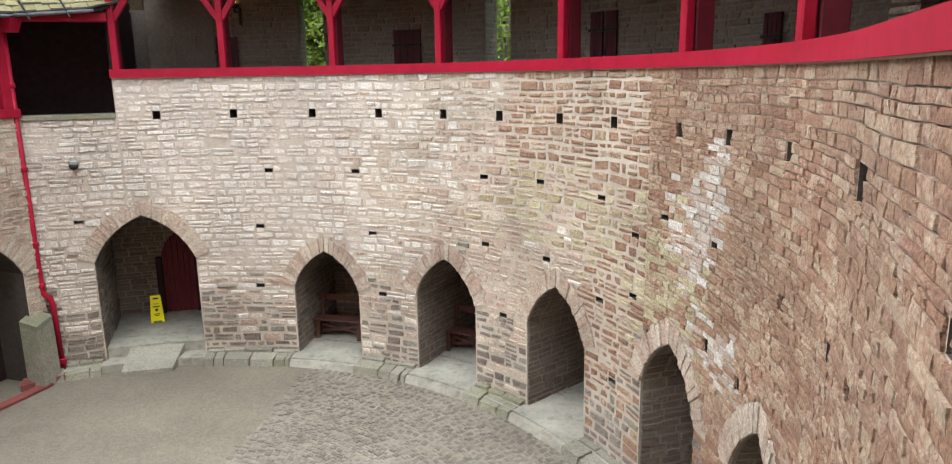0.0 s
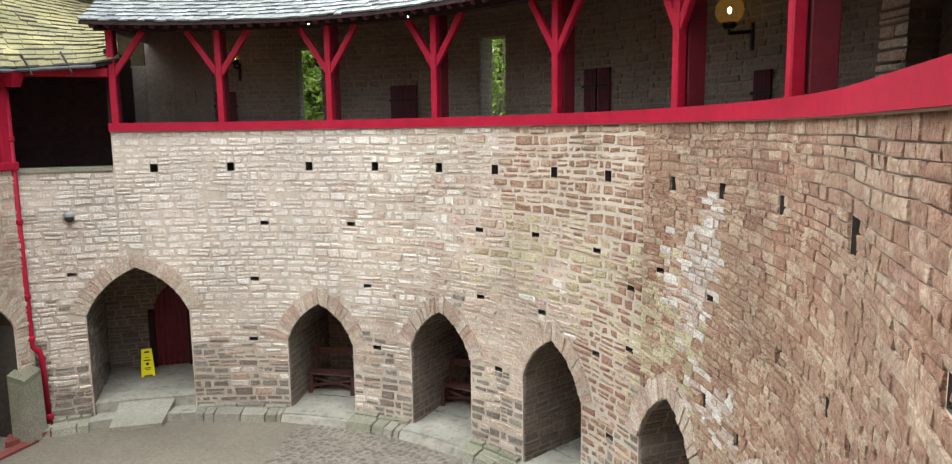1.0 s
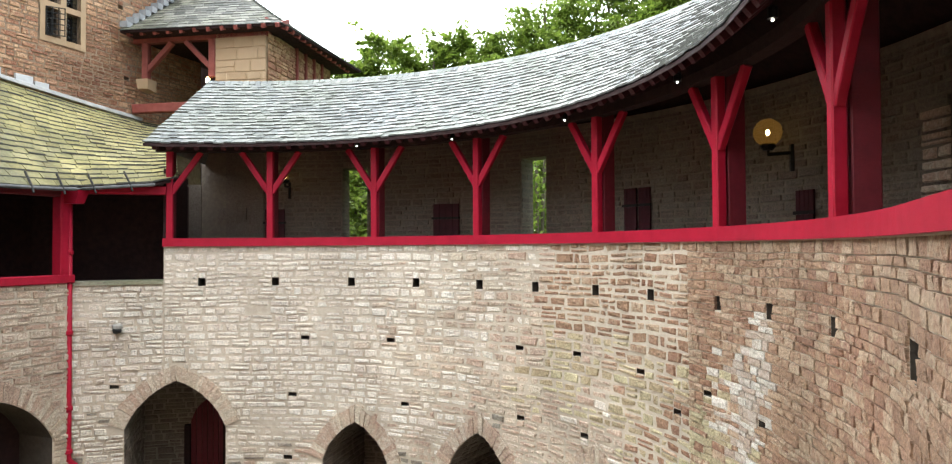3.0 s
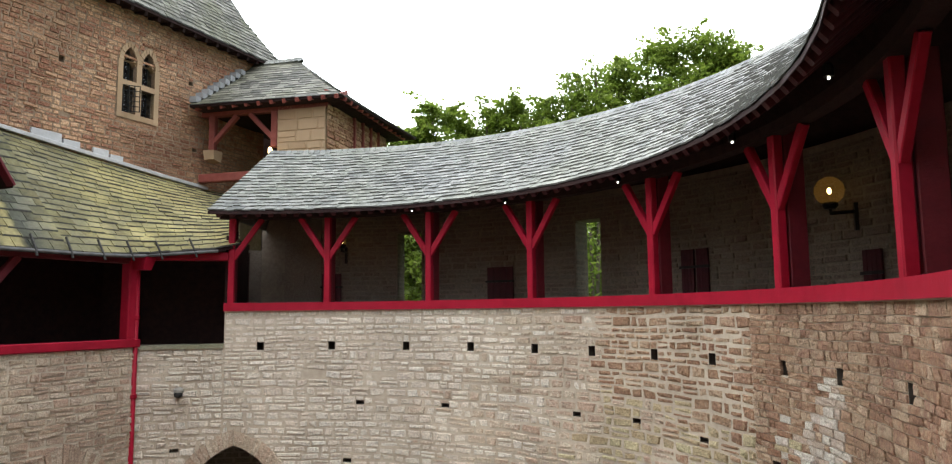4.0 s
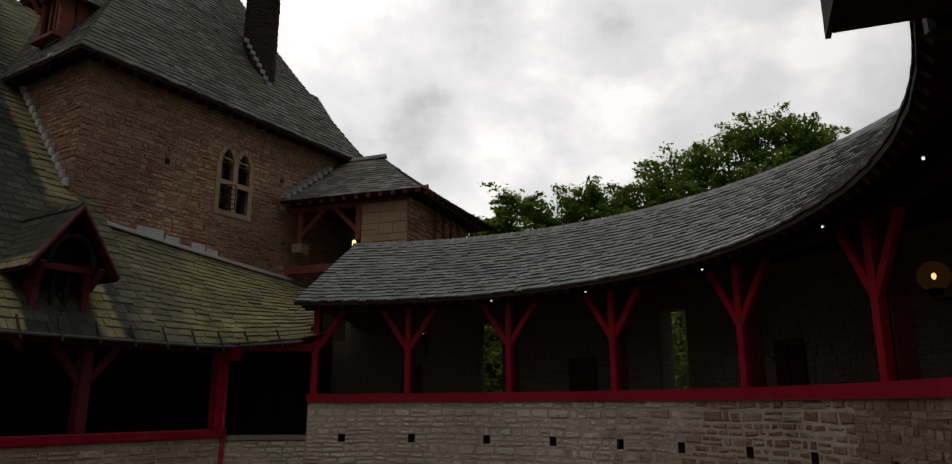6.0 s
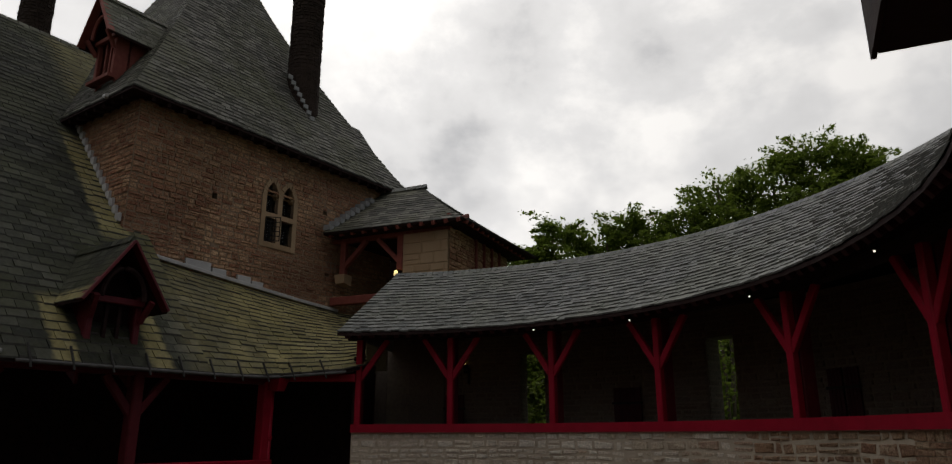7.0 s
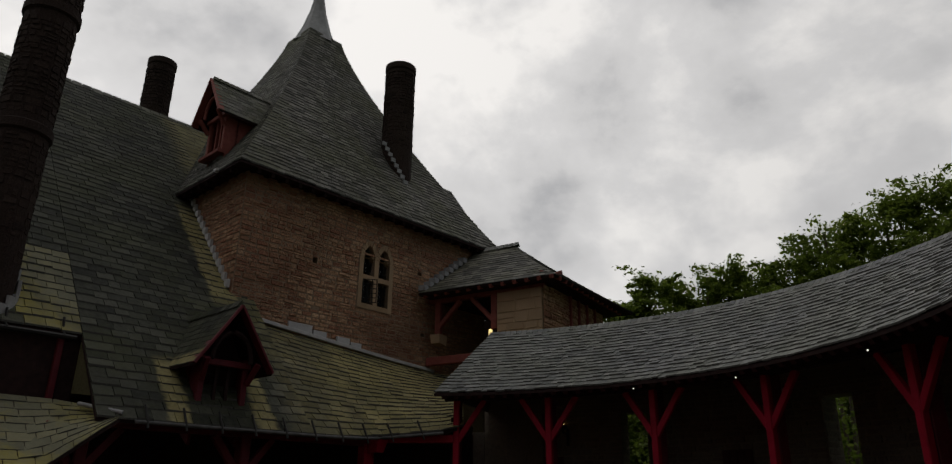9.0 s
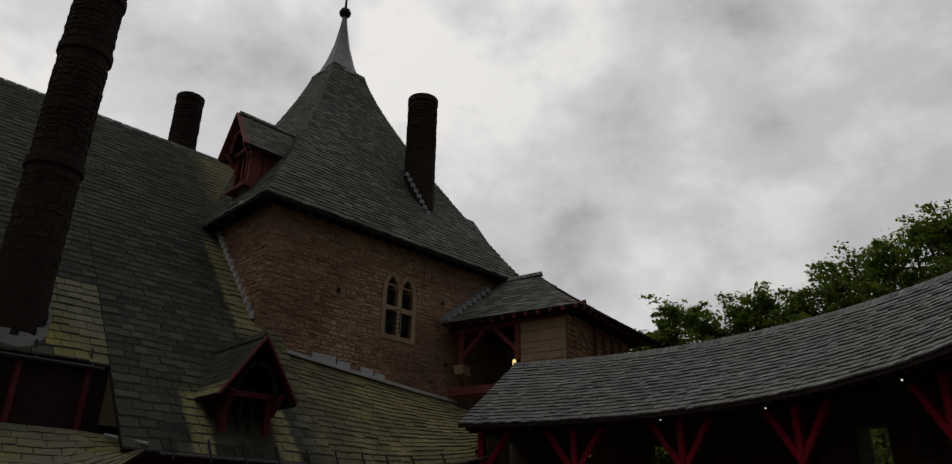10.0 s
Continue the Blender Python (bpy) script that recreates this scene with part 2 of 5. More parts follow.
LEAF = material("green_leaves", [(0.08, 0.125, 0.017), (0.145, 0.205, 0.027), (0.23, 0.29, 0.05)], rough=0.5, scale=1.5, bump=0.0, pieces=True, stain=0.2)
nt = LEAF.node_tree
sh = next(n for n in nt.nodes if n.type == "BSDF_PRINCIPLED")
thin, both, out = nt.nodes.new("ShaderNodeBsdfTranslucent"), nt.nodes.new("ShaderNodeMixShader"), next(n for n in nt.nodes if n.type == "OUTPUT_MATERIAL")
nt.links.new(sh.inputs["Base Color"].links[0].from_socket, thin.inputs[0])
both.inputs[0].default_value = 0.55
nt.links.new(sh.outputs[0], both.inputs[1]), nt.links.new(thin.outputs[0], both.inputs[2]), nt.links.new(both.outputs[0], out.inputs[0])
PALE_LEAD = material("pale_lead", [(0.40, 0.40, 0.40), (0.55, 0.55, 0.55)], rough=0.6, scale=5, bump=0.2, bump_scale=15)
YELLOW = material("yellow_plastic", [(0.80, 0.72, 0.0), (0.85, 0.78, 0.01)], rough=0.35, scale=3, bump=0.0, stain=0.1)
BLACK = material("black_print", [(0.01, 0.01, 0.01), (0.015, 0.015, 0.015)], rough=0.6, bump=0.0, stain=0.0)
PALE_PLASTIC = material("pale_plastic", [(0.22, 0.21, 0.19), (0.30, 0.29, 0.26)], rough=0.5, bump=0.0, stain=0.1)
GLASS = glassy("leaded_glass", (0.75, 0.82, 0.85))
GLOBE = glowing("lamp_globe", (1.0, 0.46, 0.08), 0.07)
nt = GLOBE.node_tree
clear, half, em = nt.nodes.new("ShaderNodeBsdfTransparent"), nt.nodes.new("ShaderNodeMixShader"), next(n for n in nt.nodes if n.type == "EMISSION")
half.inputs[0].default_value = 0.35
nt.links.new(clear.outputs[0], half.inputs[1]), nt.links.new(em.outputs[0], half.inputs[2])
nt.links.new(half.outputs[0], next(n for n in nt.nodes if n.type == "OUTPUT_MATERIAL").inputs[0])
BULB = glowing("lamp_bulb", (1.0, 0.72, 0.30), 7.0)
SPOT = glowing("spot_glow", (1.0, 0.93, 0.8), 5.0)


# ---------------------------------------------------------------- builders
class Geo:
    """Loose verts and faces of one mesh."""

    def __init__(self):
        self.v, self.f = [], []

    def face(self, *pts):
        i = len(self.v)
        self.v += [tuple(p) for p in pts]
        self.f.append(tuple(range(i, i + len(pts))))

    def hexa(self, p, skip=()):
        """A box from 8 corners: four of one end, then four of the other, in the same order."""
        i = len(self.v)
        self.v += [tuple(q) for q in p]
        sides = [(3, 2, 1, 0), (4, 5, 6, 7), (0, 1, 5, 4), (1, 2, 6, 5), (2, 3, 7, 6), (3, 0, 4, 7)]
        self.f += [tuple(i + k for k in s) for j, s in enumerate(sides) if j not in skip]
        return self

    def box(self, lo, hi):
        (a, b, c), (d, e, g) = lo, hi
        return self.hexa([(a, b, c), (d, b, c), (d, e, c), (a, e, c), (a, b, g), (d, b, g), (d, e, g), (a, e, g)])

    def beam(self, p, q, w, h, up=(0, 0, 1), chamfer=0.0):
        p, q, up = Vector(p), Vector(q), Vector(up)
        d = (q - p).normalized()
        s = d.cross(up)
        s = s.normalized() if s.length > 1e-4 else Vector((1, 0, 0))
        t = s.cross(d).normalized()
        c = min(w, h) * 0.12 if chamfer == 0.0 else chamfer
        ring = [(-w / 2 + c, -h / 2), (w / 2 - c, -h / 2), (w / 2, -h / 2 + c), (w / 2, h / 2 - c), (w / 2 - c, h / 2), (-w / 2 + c, h / 2), (-w / 2, h / 2 - c), (-w / 2, -h / 2 + c)]
        i = len(self.v)
        for e in (p, q):
            self.v += [tuple(e + s * a + t * b) for a, b in ring]
        n = len(ring)
        self.f += [(i + k, i + (k + 1) % n, i + n + (k + 1) % n, i + n + k) for k in range(n)]
        self.f += [tuple(i + k for k in reversed(range(n))), tuple(i + n + k for k in range(n))]
        return self

    def lathe(self, at, profile, n=20):
        x, y, z = at
        i = len(self.v)
        for r, h in profile:
            self.v += [(x + r * math.cos(2 * math.pi * k / n), y + r * math.sin(2 * math.pi * k / n), z + h) for k in range(n)]
        for j in range(len(profile) - 1):
            self.f += [(i + j * n + k, i + j * n + (k + 1) % n, i + (j + 1) * n + (k + 1) % n, i + (j + 1) * n + k) for k in range(n)]
        m = len(profile) - 1
        self.f += [tuple(i + k for k in reversed(range(n))), tuple(i + m * n + k for k in range(n))]
        return self

    def tube(self, pts, r, n=10):
        pts = [Vector(p) for p in pts]
        i = len(self.v)
        for j, p in enumerate(pts):
            d = (pts[min(j + 1, len(pts) - 1)] - pts[max(j - 1, 0)]).normalized()
            s = d.cross(Vector((0.3, 0.9, 0.2))).normalized()
            t = d.cross(s)
            self.v += [tuple(p + (s * math.cos(2 * math.pi * k / n) + t * math.sin(2 * math.pi * k / n)) * r) for k in range(n)]
        for j in range(len(pts) - 1):
            self.f += [(i + j * n + k, i + j * n + (k + 1) % n, i + (j + 1) * n + (k + 1) % n, i + (j + 1) * n + k) for k in range(n)]
        m = len(pts) - 1
        self.f += [tuple(i + k for k in reversed(range(n))), tuple(i + m * n + k for k in range(n))]
        return self

    def strip(self, rows):
        """A sheet from rows of points."""
        i, n = len(self.v), len(rows[0])
        for r in rows:
            self.v += [tuple(p) for p in r]
        self.f += [(i + j * n + k, i + j * n + k + 1, i + (j + 1) * n + k + 1, i + (j + 1) * n + k) for j in range(len(rows) - 1) for k in range(n - 1)]
        return self

    def arcbeam(self, a0, a1, d0, d1, z0, z1, step=1.5):
        """A beam bent round the court, between two bearings and two depths."""
        n = max(1, int(abs(a1 - a0) / step))
        i = len(self.v)
        for k in range(n + 1):
            a = a0 + (a1 - a0) * k / n
            self.v += [court(a, d0, z0), court(a, d1, z0), court(a, d1, z1), court(a, d0, z1)]
        for k in range(n):
            j = i + 4 * k
            self.f += [(j + e, j + (e + 1) % 4, j + 4 + (e + 1) % 4, j + 4 + e) for e in range(4)]
        j = i + 4 * n
        self.f += [(i + 3, i + 2, i + 1, i), (j, j + 1, j + 2, j + 3)]
        return self

    def mesh(self, name, mat, shift=(0, 0, 0), smooth=False):
        me = bpy.data.meshes.new(name)
        sx, sy, sz = shift
        me.from_pydata([(x - sx, y - sy, z - sz) for x, y, z in self.v], [], self.f)
        me.materials.append(mat)
        if smooth:
            me.shade_smooth()
        me.update()
        return me


BASE = {}
LATER = []                                      # the many small pieces, laid last


def thing(name, label, category, at=(0, 0, 0), group="", kind=""):
    """An Empty at the base of a thing, to carry its parts."""
    ob = new(name)
    ob.location = at
    ob.empty_display_size = 0.2
    BASE[ob.name] = tuple(at)
    return tagged(ob, label, category, group, kind)


def part(name, geo, mat, parent, label="", kind="", smooth=False, edge=None):
    """A mesh under its thing. edge: the second material, on every fourth face (the butt ends of slates)."""
    at = BASE[parent.name]
    me = geo.mesh(name, mat, at, smooth)
    if edge is not None:
        me.materials.append(edge)
        for q in me.polygons:
            q.material_index = 1 if q.index % 4 == 1 else 0
    ob = new(name, me)
    ob.parent = parent
    BASE[ob.name] = at
    return tagged(ob, label, kind=kind)


def solid(name, geo, mat, label, category, kind="", group="", smooth=False, at=(0, 0, 0)):
    ob = new(name, geo.mesh(name, mat, at, smooth))
    ob.location = at
    BASE[ob.name] = tuple(at)
    return tagged(ob, label, category, group, kind)


# ---------------------------------------------------------------- the plan
CX, CY, R = -6.11, 6.08, 8.03                 # the round court
TOP, RAIL = 5.86, 6.03                        # the wall's top, the sill beam's top
STRAIGHT = -12.0
LOW_TOP = 5.15                                # the lower stretch beside the range


def court(a, d, z):
    """The place at bearing a (degrees), d metres outside the court's wall face, height z."""
    b = radians(max(a, STRAIGHT))
    run = radians(min(0.0, a - STRAIGHT)) * R      # past this bearing the wall runs on straight
    return (CX + (R + d) * math.cos(b) - run * math.sin(b), CY + (R + d) * math.sin(b) + run * math.cos(b), z)


def deg(u):
    return math.degrees(u / R)


def arc_path(u, d, z):
    return court(deg(u), d, z)


def line_path(p0, way, back):
    return lambda u, d, z: (p0[0] + way[0] * u + back[0] * d, p0[1] + way[1] * u + back[1] * d, z)


class Hole:
    """An opening in a wall: from u0 to u1, from lo to hi, where hi may bend."""

    def __init__(self, u0, u1, lo, hi, depth, spring=None, closed=True):
        self.u0, self.u1, self.lo, self.depth, self.closed = u0, u1, lo, depth, closed
        self.top, self.spring = hi, spring
        if spring is not None:
            w, r = (u1 - u0) / 2, hi - spring
            l = math.hypot(w, r)
            sag = 0.105 * l                          # how far each side of the arch bows out
            self.rho = l * l / (8 * sag) + sag / 2
            self.cx, self.cy = w / 2 - r / l * (self.rho - sag), r / 2 - w / l * (self.rho - sag)

    def hi(self, u):
        if self.spring is None:
            return self.top
        x = abs(u - (self.u0 + self.u1) / 2)
        return self.spring + max(0.0, self.cy + math.sqrt(max(0.0, self.rho ** 2 - (x - self.cx) ** 2)))

    def half(self, t):
        """Half the arch's width at height t over the springing."""
        return self.cx + math.sqrt(max(0.0, self.rho ** 2 - (t - self.cy) ** 2))

    def ring(self, wide):
        """The same arch, larger by a ring of stones."""
        k = Hole(self.u0, self.u1, self.spring, self.top, 0, self.spring)
        k.u0, k.u1, k.top, k.rho = self.u0 - wide, self.u1 + wide, self.top + wide * 1.25, self.rho + wide
        return k


def backing(path, u0, u1, z0, z1, holes, thick=0.6, step=0.25, reveal=None, pocket=None):
    """The mortar body of a wall, with real openings. reveal: takes the inner faces of the openings, pocket those of the small holes."""
    g = Geo()
    cuts = {u0, u1}
    n = max(1, int((u1 - u0) / step))
    cuts |= {u0 + (u1 - u0) * i / n for i in range(n + 1)}
    for h in holes:
        m = 14 if h.spring is not None else 1
        cuts |= {h.u0 + (h.u1 - h.u0) * i / m for i in range(m + 1)}
    cuts = sorted(c for c in cuts if u0 - 1e-6 <= c <= u1 + 1e-6)
    cuts = [c for i, c in enumerate(cuts) if i == 0 or c - cuts[i - 1] > 1e-4]
    for a, b in zip(cuts, cuts[1:]):
        m = (a + b) / 2
        lo_a = lo_b = z0
        for h in sorted((h for h in holes if h.u0 < m < h.u1), key=lambda h: h.lo):
            if h.lo > lo_a + 1e-4:
                g.face(path(a, 0, lo_a), path(b, 0, lo_b), path(b, 0, h.lo), path(a, 0, h.lo))
            ha, hb = h.hi(a), h.hi(b)
            inner = g if reveal is None else reveal if h.depth > 1 or pocket is None else pocket
            inner.face(path(a, 0, ha), path(b, 0, hb), path(b, h.depth, hb), path(a, h.depth, ha))
            inner.face(path(a, 0, h.lo), path(b, 0, h.lo), path(b, h.depth, h.lo), path(a, h.depth, h.lo))
            if h.closed:
                inner.face(path(a, h.depth, h.lo), path(b, h.depth, h.lo), path(b, h.depth, hb), path(a, h.depth, ha))
            lo_a, lo_b = ha, hb
        g.face(path(a, 0, lo_a), path(b, 0, lo_b), path(b, 0, z1), path(a, 0, z1))
        g.face(path(a, 0, z1), path(b, 0, z1), path(b, thick, z1), path(a, thick, z1))
    for h in holes:
        inner = g if reveal is None else reveal if h.depth > 1 or pocket is None else pocket
        for u in (h.u0, h.u1):
            inner.face(path(u, 0, h.lo), path(u, h.depth, h.lo), path(u, h.depth, h.hi(u)), path(u, 0, h.hi(u)))
    return g


def stone(path, rng, u0, u1, z0, z1, proud, back=0.02, loose=1.0):
    """One rough stone as eight corners."""
    j = lambda s: rng.uniform(-s, s)
    ins = min(0.012, (z1 - z0) * 0.1) * loose
    c = min(0.016, (z1 - z0) * 0.12) * loose
    uz = [(u0 + abs(j(c)), z0 + abs(j(c))), (u1 - abs(j(c)), z0 + abs(j(c))), (u1 - abs(j(c)), z1 - abs(j(c))), (u0 + abs(j(c)), z1 - abs(j(c)))]
    p = [path(u, back, z) for u, z in uz]
    for (u, z), su, sz in zip(uz, (1, -1, -1, 1), (1, 1, -1, -1)):
        p.append(path(u + su * (ins + abs(j(0.006))), -proud + j(proud * 0.4), z + sz * (ins * 0.7 + abs(j(0.004)))))
    return p


def courses(path, u0, u1, z0, z1, holes, seed, high=(0.075, 0.17), long=(0.16, 0.5), proud=(0.008, 0.03), joint=0.009, keepout=(), loose=1.0):
    """Eight corners for every stone of a coursed rubble face."""
    rng = random.Random(seed)
    out, z = [], z0
    while z < z1 - 0.03:
        h = min(rng.uniform(*high), z1 - z)
        if z1 - z - h < 0.05:
            h = z1 - z
        zm = z + h / 2
        spans, fills = [(u0, u1)], []
        for o in list(holes) + list(keepout):
            square = o.spring is None
            if (o.lo < z + h - 0.004 and o.top > z + 0.004) if square else (o.lo - 0.02 < zm < o.top + 0.02):
                if square and u0 <= o.u0 and o.u1 <= u1:
                    fills += [(o.u0, o.u1, za, zb) for za, zb in ((z, o.lo), (o.top, z + h)) if zb - za > 0.02]
                a, b = o.u0, o.u1
                if o.spring is not None and zm > o.spring:
                    x = o.half(zm - o.spring)
                    if x <= 0:
                        continue
                    a, b = (a + b) / 2 - x, (a + b) / 2 + x
                cut = []
                for s, e in spans:
                    if b <= s or a >= e:
                        cut.append((s, e))
                    else:
                        if a > s:
                            cut.append((s, a))
                        if b < e:
                            cut.append((b, e))
                spans = cut
        for a, b, za, zb in fills:
            out.append(stone(path, rng, a, b, za + 0.002, zb - 0.002, rng.uniform(*proud), loose=loose * 0.5))
        for s, e in spans:
            u = s
            while u < e - 0.04:
                l = rng.uniform(*long) * (0.7 + 2.2 * h)
                if e - u - l < 0.1:
                    l = e - u
                parts = [(z, z + h)]
                if h > 0.135 and rng.random() < 0.25:
                    c = z + h * rng.uniform(0.4, 0.6)
                    parts = [(z, c), (c, z + h)]
                for za, zb in parts:
                    out.append(stone(path, rng, u + joint, u + l - joint, za + joint * 0.8, zb - joint * 0.8, rng.uniform(*proud), loose=loose))
                u += l
        z += h
    return out


def uneven(path, top, much=1.0):
    """The same wall path with courses that wander."""
    def bent(u, d, z):
        k = much * max(0.0, min(1.0, (top - z) / 0.25)) * max(0.0, min(1.0, (z + 0.2) / 0.3))
        dz = 0.03 * noise.noise(Vector((u * 0.7, z * 1.3, 1.0))) + 0.016 * noise.noise(Vector((u * 3.1, z * 4.5, 2.0)))
        return path(u + k * 0.02 * noise.noise(Vector((u * 4.0, z * 6.0, 5.0))), d + k * 0.012 * noise.noise(Vector((u * 1.2, z * 1.2, 7.0))), z + k * dz)
    return bent


def stones_geo(list8):
    g = Geo()
    for p in list8:
        g.hexa(p, skip=(0,))
    return g


def voussoirs(path, h, seed, long=0.36, each=0.095):
    """The wedge stones round a pointed arch."""
    rng = random.Random(seed)
    w, mid = (h.u1 - h.u0) / 2, (h.u0 + h.u1) / 2
    out = []
    lo, top = math.atan2(-h.cy, w - h.cx), math.atan2(h.top - h.spring - h.cy, -h.cx)
    n = max(5, int(h.rho * (top - lo) / each))
    crown = math.acos(max(-1.0, min(1.0, -h.cx / (h.rho + long))))     # where the outer ring meets the middle
    for side in (-1, 1):
        for k in range(n):
            a0, a1 = lo + (top - lo) * k / n, lo + (top - lo) * (k + 1) / n - 0.010 / h.rho
            b0, b1 = lo + (crown - lo) * k / n, lo + (crown - lo) * (k + 1) / n - 0.010 / h.rho
            r1 = h.rho + long * rng.uniform(0.84, 1.02)
            pr = rng.uniform(0.02, 0.045)
            q = [(h.rho + 0.004, a0), (r1, b0), (r1, b1), (h.rho + 0.004, a1)]
            pts = [(mid + side * max(0.0, (r * math.cos(a) + h.cx)), h.spring + r * math.sin(a) + h.cy) for r, a in q]
            out.append([path(u, 0.05, z) for u, z in pts] + [path(u, -pr, z) for u, z in pts])
    return out


def slates(E, T, rows, wide, seed, bend=1.0, v1=1.0, thick=0.014):
    """Slates in courses on a roof slope from the eave curve E(s) to the top curve T(s), and the sheet below them."""
    rng = random.Random(seed)

    def at(s, v, lift=0.0):
        e, t = Vector(E(s)), Vector(T(s))
        k = 1 - (1 - v) ** bend if bend != 1.0 else v
        return Vector((e.x + (t.x - e.x) * k, e.y + (t.y - e.y) * k, e.z + (t.z - e.z) * v + lift))

    pieces, sheet = [], Geo()
    for r in range(rows):
        va, vb = v1 * r / rows, min(1.0, v1 * (r + 1.35) / rows)
        length = sum((at((i + 1) / 8, va) - at(i / 8, va)).length for i in range(8))
        n = max(1, int(length / wide))
        cuts = [0.0] + sorted(min(0.998, max(0.002, (i + (0.5 if r % 2 else 0.0) + rng.uniform(-0.16, 0.16)) / n)) for i in range(1, n)) + [1.0]
        for a, b in zip(cuts, cuts[1:]):
            if b - a < 0.15 / n:
                continue
            gap = 0.02 * (b - a)
            lo = thick * rng.uniform(1.5, 2.3) + rng.uniform(0.0, 0.010)
            dv = rng.uniform(-0.12, 0.08) * v1 / rows
            va2 = max(0.0, va + dv) if r else va - 0.2 * v1 / rows
            p = [at(a + gap, va2, lo - thick), at(b - gap, va2, lo - thick), at(b - gap, vb, 0.002), at(a + gap, vb, 0.002)]
            t = [at(a + gap, va2, lo + rng.uniform(0, 0.006)), at(b - gap, va2, lo + rng.uniform(0, 0.006)), at(b - gap, vb, thick), at(a + gap, vb, thick)]
            pieces.append([tuple(q) for q in p + t])
    m = 24
    sheet.strip([[at(i / m, v / 12 * v1, -0.004) for i in range(m + 1)] for v in range(13)])
    sheet.strip([[at(i / m, v / 12 * v1, -0.06) for i in range(m + 1)] for v in range(13)])
    sheet.strip([[at(i / m, 0, -0.06) for i in range(m + 1)], [at(i / m, 0, -0.004) for i in range(m + 1)]])
    return pieces, sheet


def rough_face(g, p, rng):
    """One stone with a hewn, uneven front: a small grid between its front corners, and its four sides."""
    b, f = [Vector(q) for q in p[:4]], [Vector(q) for q in p[4:]]
    out = (f[0] + f[1] + f[2] + f[3] - b[0] - b[1] - b[2] - b[3]).normalized()
    i, n = len(g.v), 4
    for r in range(n):
        for c in range(n):
            x, y = c / (n - 1), r / (n - 1)
            q = f[0] * (1 - x) * (1 - y) + f[1] * x * (1 - y) + f[2] * x * y + f[3] * (1 - x) * y
            edge = r in (0, n - 1) or c in (0, n - 1)
            g.v.append(tuple(q + out * (rng.uniform(-0.004, 0.002) if edge else rng.uniform(-0.003, 0.009))))
    g.f += [(i + r * n + c, i + r * n + c + 1, i + (r + 1) * n + c + 1, i + (r + 1) * n + c) for r in range(n - 1) for c in range(n - 1)]
    k = len(g.v)
    g.v += [tuple(q) for q in b]
    rim = [[0, 1, 2, 3], [3, 7, 11, 15], [15, 14, 13, 12], [12, 8, 4, 0]]
    for e, (c0, c1) in zip(rim, ((0, 1), (1, 2), (2, 3), (3, 0))):
        g.f.append((k + c0, k + c1) + tuple(i + q for q in reversed(e)))
    return g


def lay_rough(pieces, name, mat, parent, singles, near):
    rng = random.Random(17)
    pieces = sorted(pieces, key=near)
    for p in pieces[:singles]:
        part(name, rough_face(Geo(), p, rng), mat, parent)
    g = Geo()
    for p in pieces[singles:]:
        rough_face(g, p, rng)
    if g.v:
        part(name + "_course", g, mat, parent, kind="stuff")


def lay(pieces, name, mat, parent, singles=0, skip=(0,), near=None):
    """Pieces as parts of parent: the first ones as objects of their own, the rest joined."""
    if near is not None and singles:
        pieces = sorted(pieces, key=near)
    edge = SLATE_EDGE if skip == (0, 4) else None
    for p in pieces[:singles]:
        part(name, Geo().hexa(p, skip=skip), mat, parent, edge=edge)
    g = Geo()
    for p in pieces[singles:]:
        g.hexa(p, skip=skip)
    if g.v:
        part(name + "_course", g, mat, parent, kind="stuff", edge=edge)


def poly(points):
    """A curve through points, by length, as a function of 0 to 1."""
    P = [Vector(p) for p in points]
    l = [0.0]
    for a, b in zip(P, P[1:]):
        l.append(l[-1] + (b - a).length)

    def at(s):
        d = s * l[-1]
        for i in range(len(P) - 1):
            if d <= l[i + 1] or i == len(P) - 2:
                k = (d - l[i]) / max(1e-9, l[i + 1] - l[i])
                return P[i].lerp(P[i + 1], k)
    return at


def U(a):
    return radians(a) * R


# ---------------------------------------------------------------- ground
g = Geo()
g.strip([[(x * 60.0 if abs(x) > 1 else x * 45, y * 60.0 if abs(y) > 1 else y * 45, -4.0 if max(abs(x), abs(y)) < 40 else -10.0) for x in (-50, -12, -2, 0, 2, 12, 50)]
         for y in (-50, -12, -2, 0, 2, 12, 50)])
solid("ground", g, GRASS, "rough green grass slope round the castle", "ground", "structure")
g = Geo()
n = 72
for k in range(n):
    a, b = 360 * k / n, 360 * (k + 1) / n
    for d0, d1 in ((-R, -4.0), (-4.0, 0.4)):
        g.face(court(a, d0, -0.18), court(b, d0, -0.18), court(b, d1, -0.18), court(a, d1, -0.18))
solid("courtyard_floor", g, SETTS, "grey-brown pitched cobble floor of the round court", "floor", "structure")

# ---------------------------------------------------------------- the court's wall
ARCHES = []
for mid, half, spring, apex in ((4.1, 5.1, 1.55, 2.36), (21.2, 5.1, 1.55, 2.37), (41.8, 5.2, 1.55, 2.37), (61.4, 5.15, 1.57, 2.38), (81.8, 5.3, 1.46, 2.27)):
    ARCHES.append(Hole(U(mid - half), U(mid + half), -0.1, apex, 2.3, spring))
DOOR_ARCH = Hole(U(101.95), U(116.2), -0.1, 3.07, 2.45, 2.12)
ARCHES.append(DOOR_ARCH)
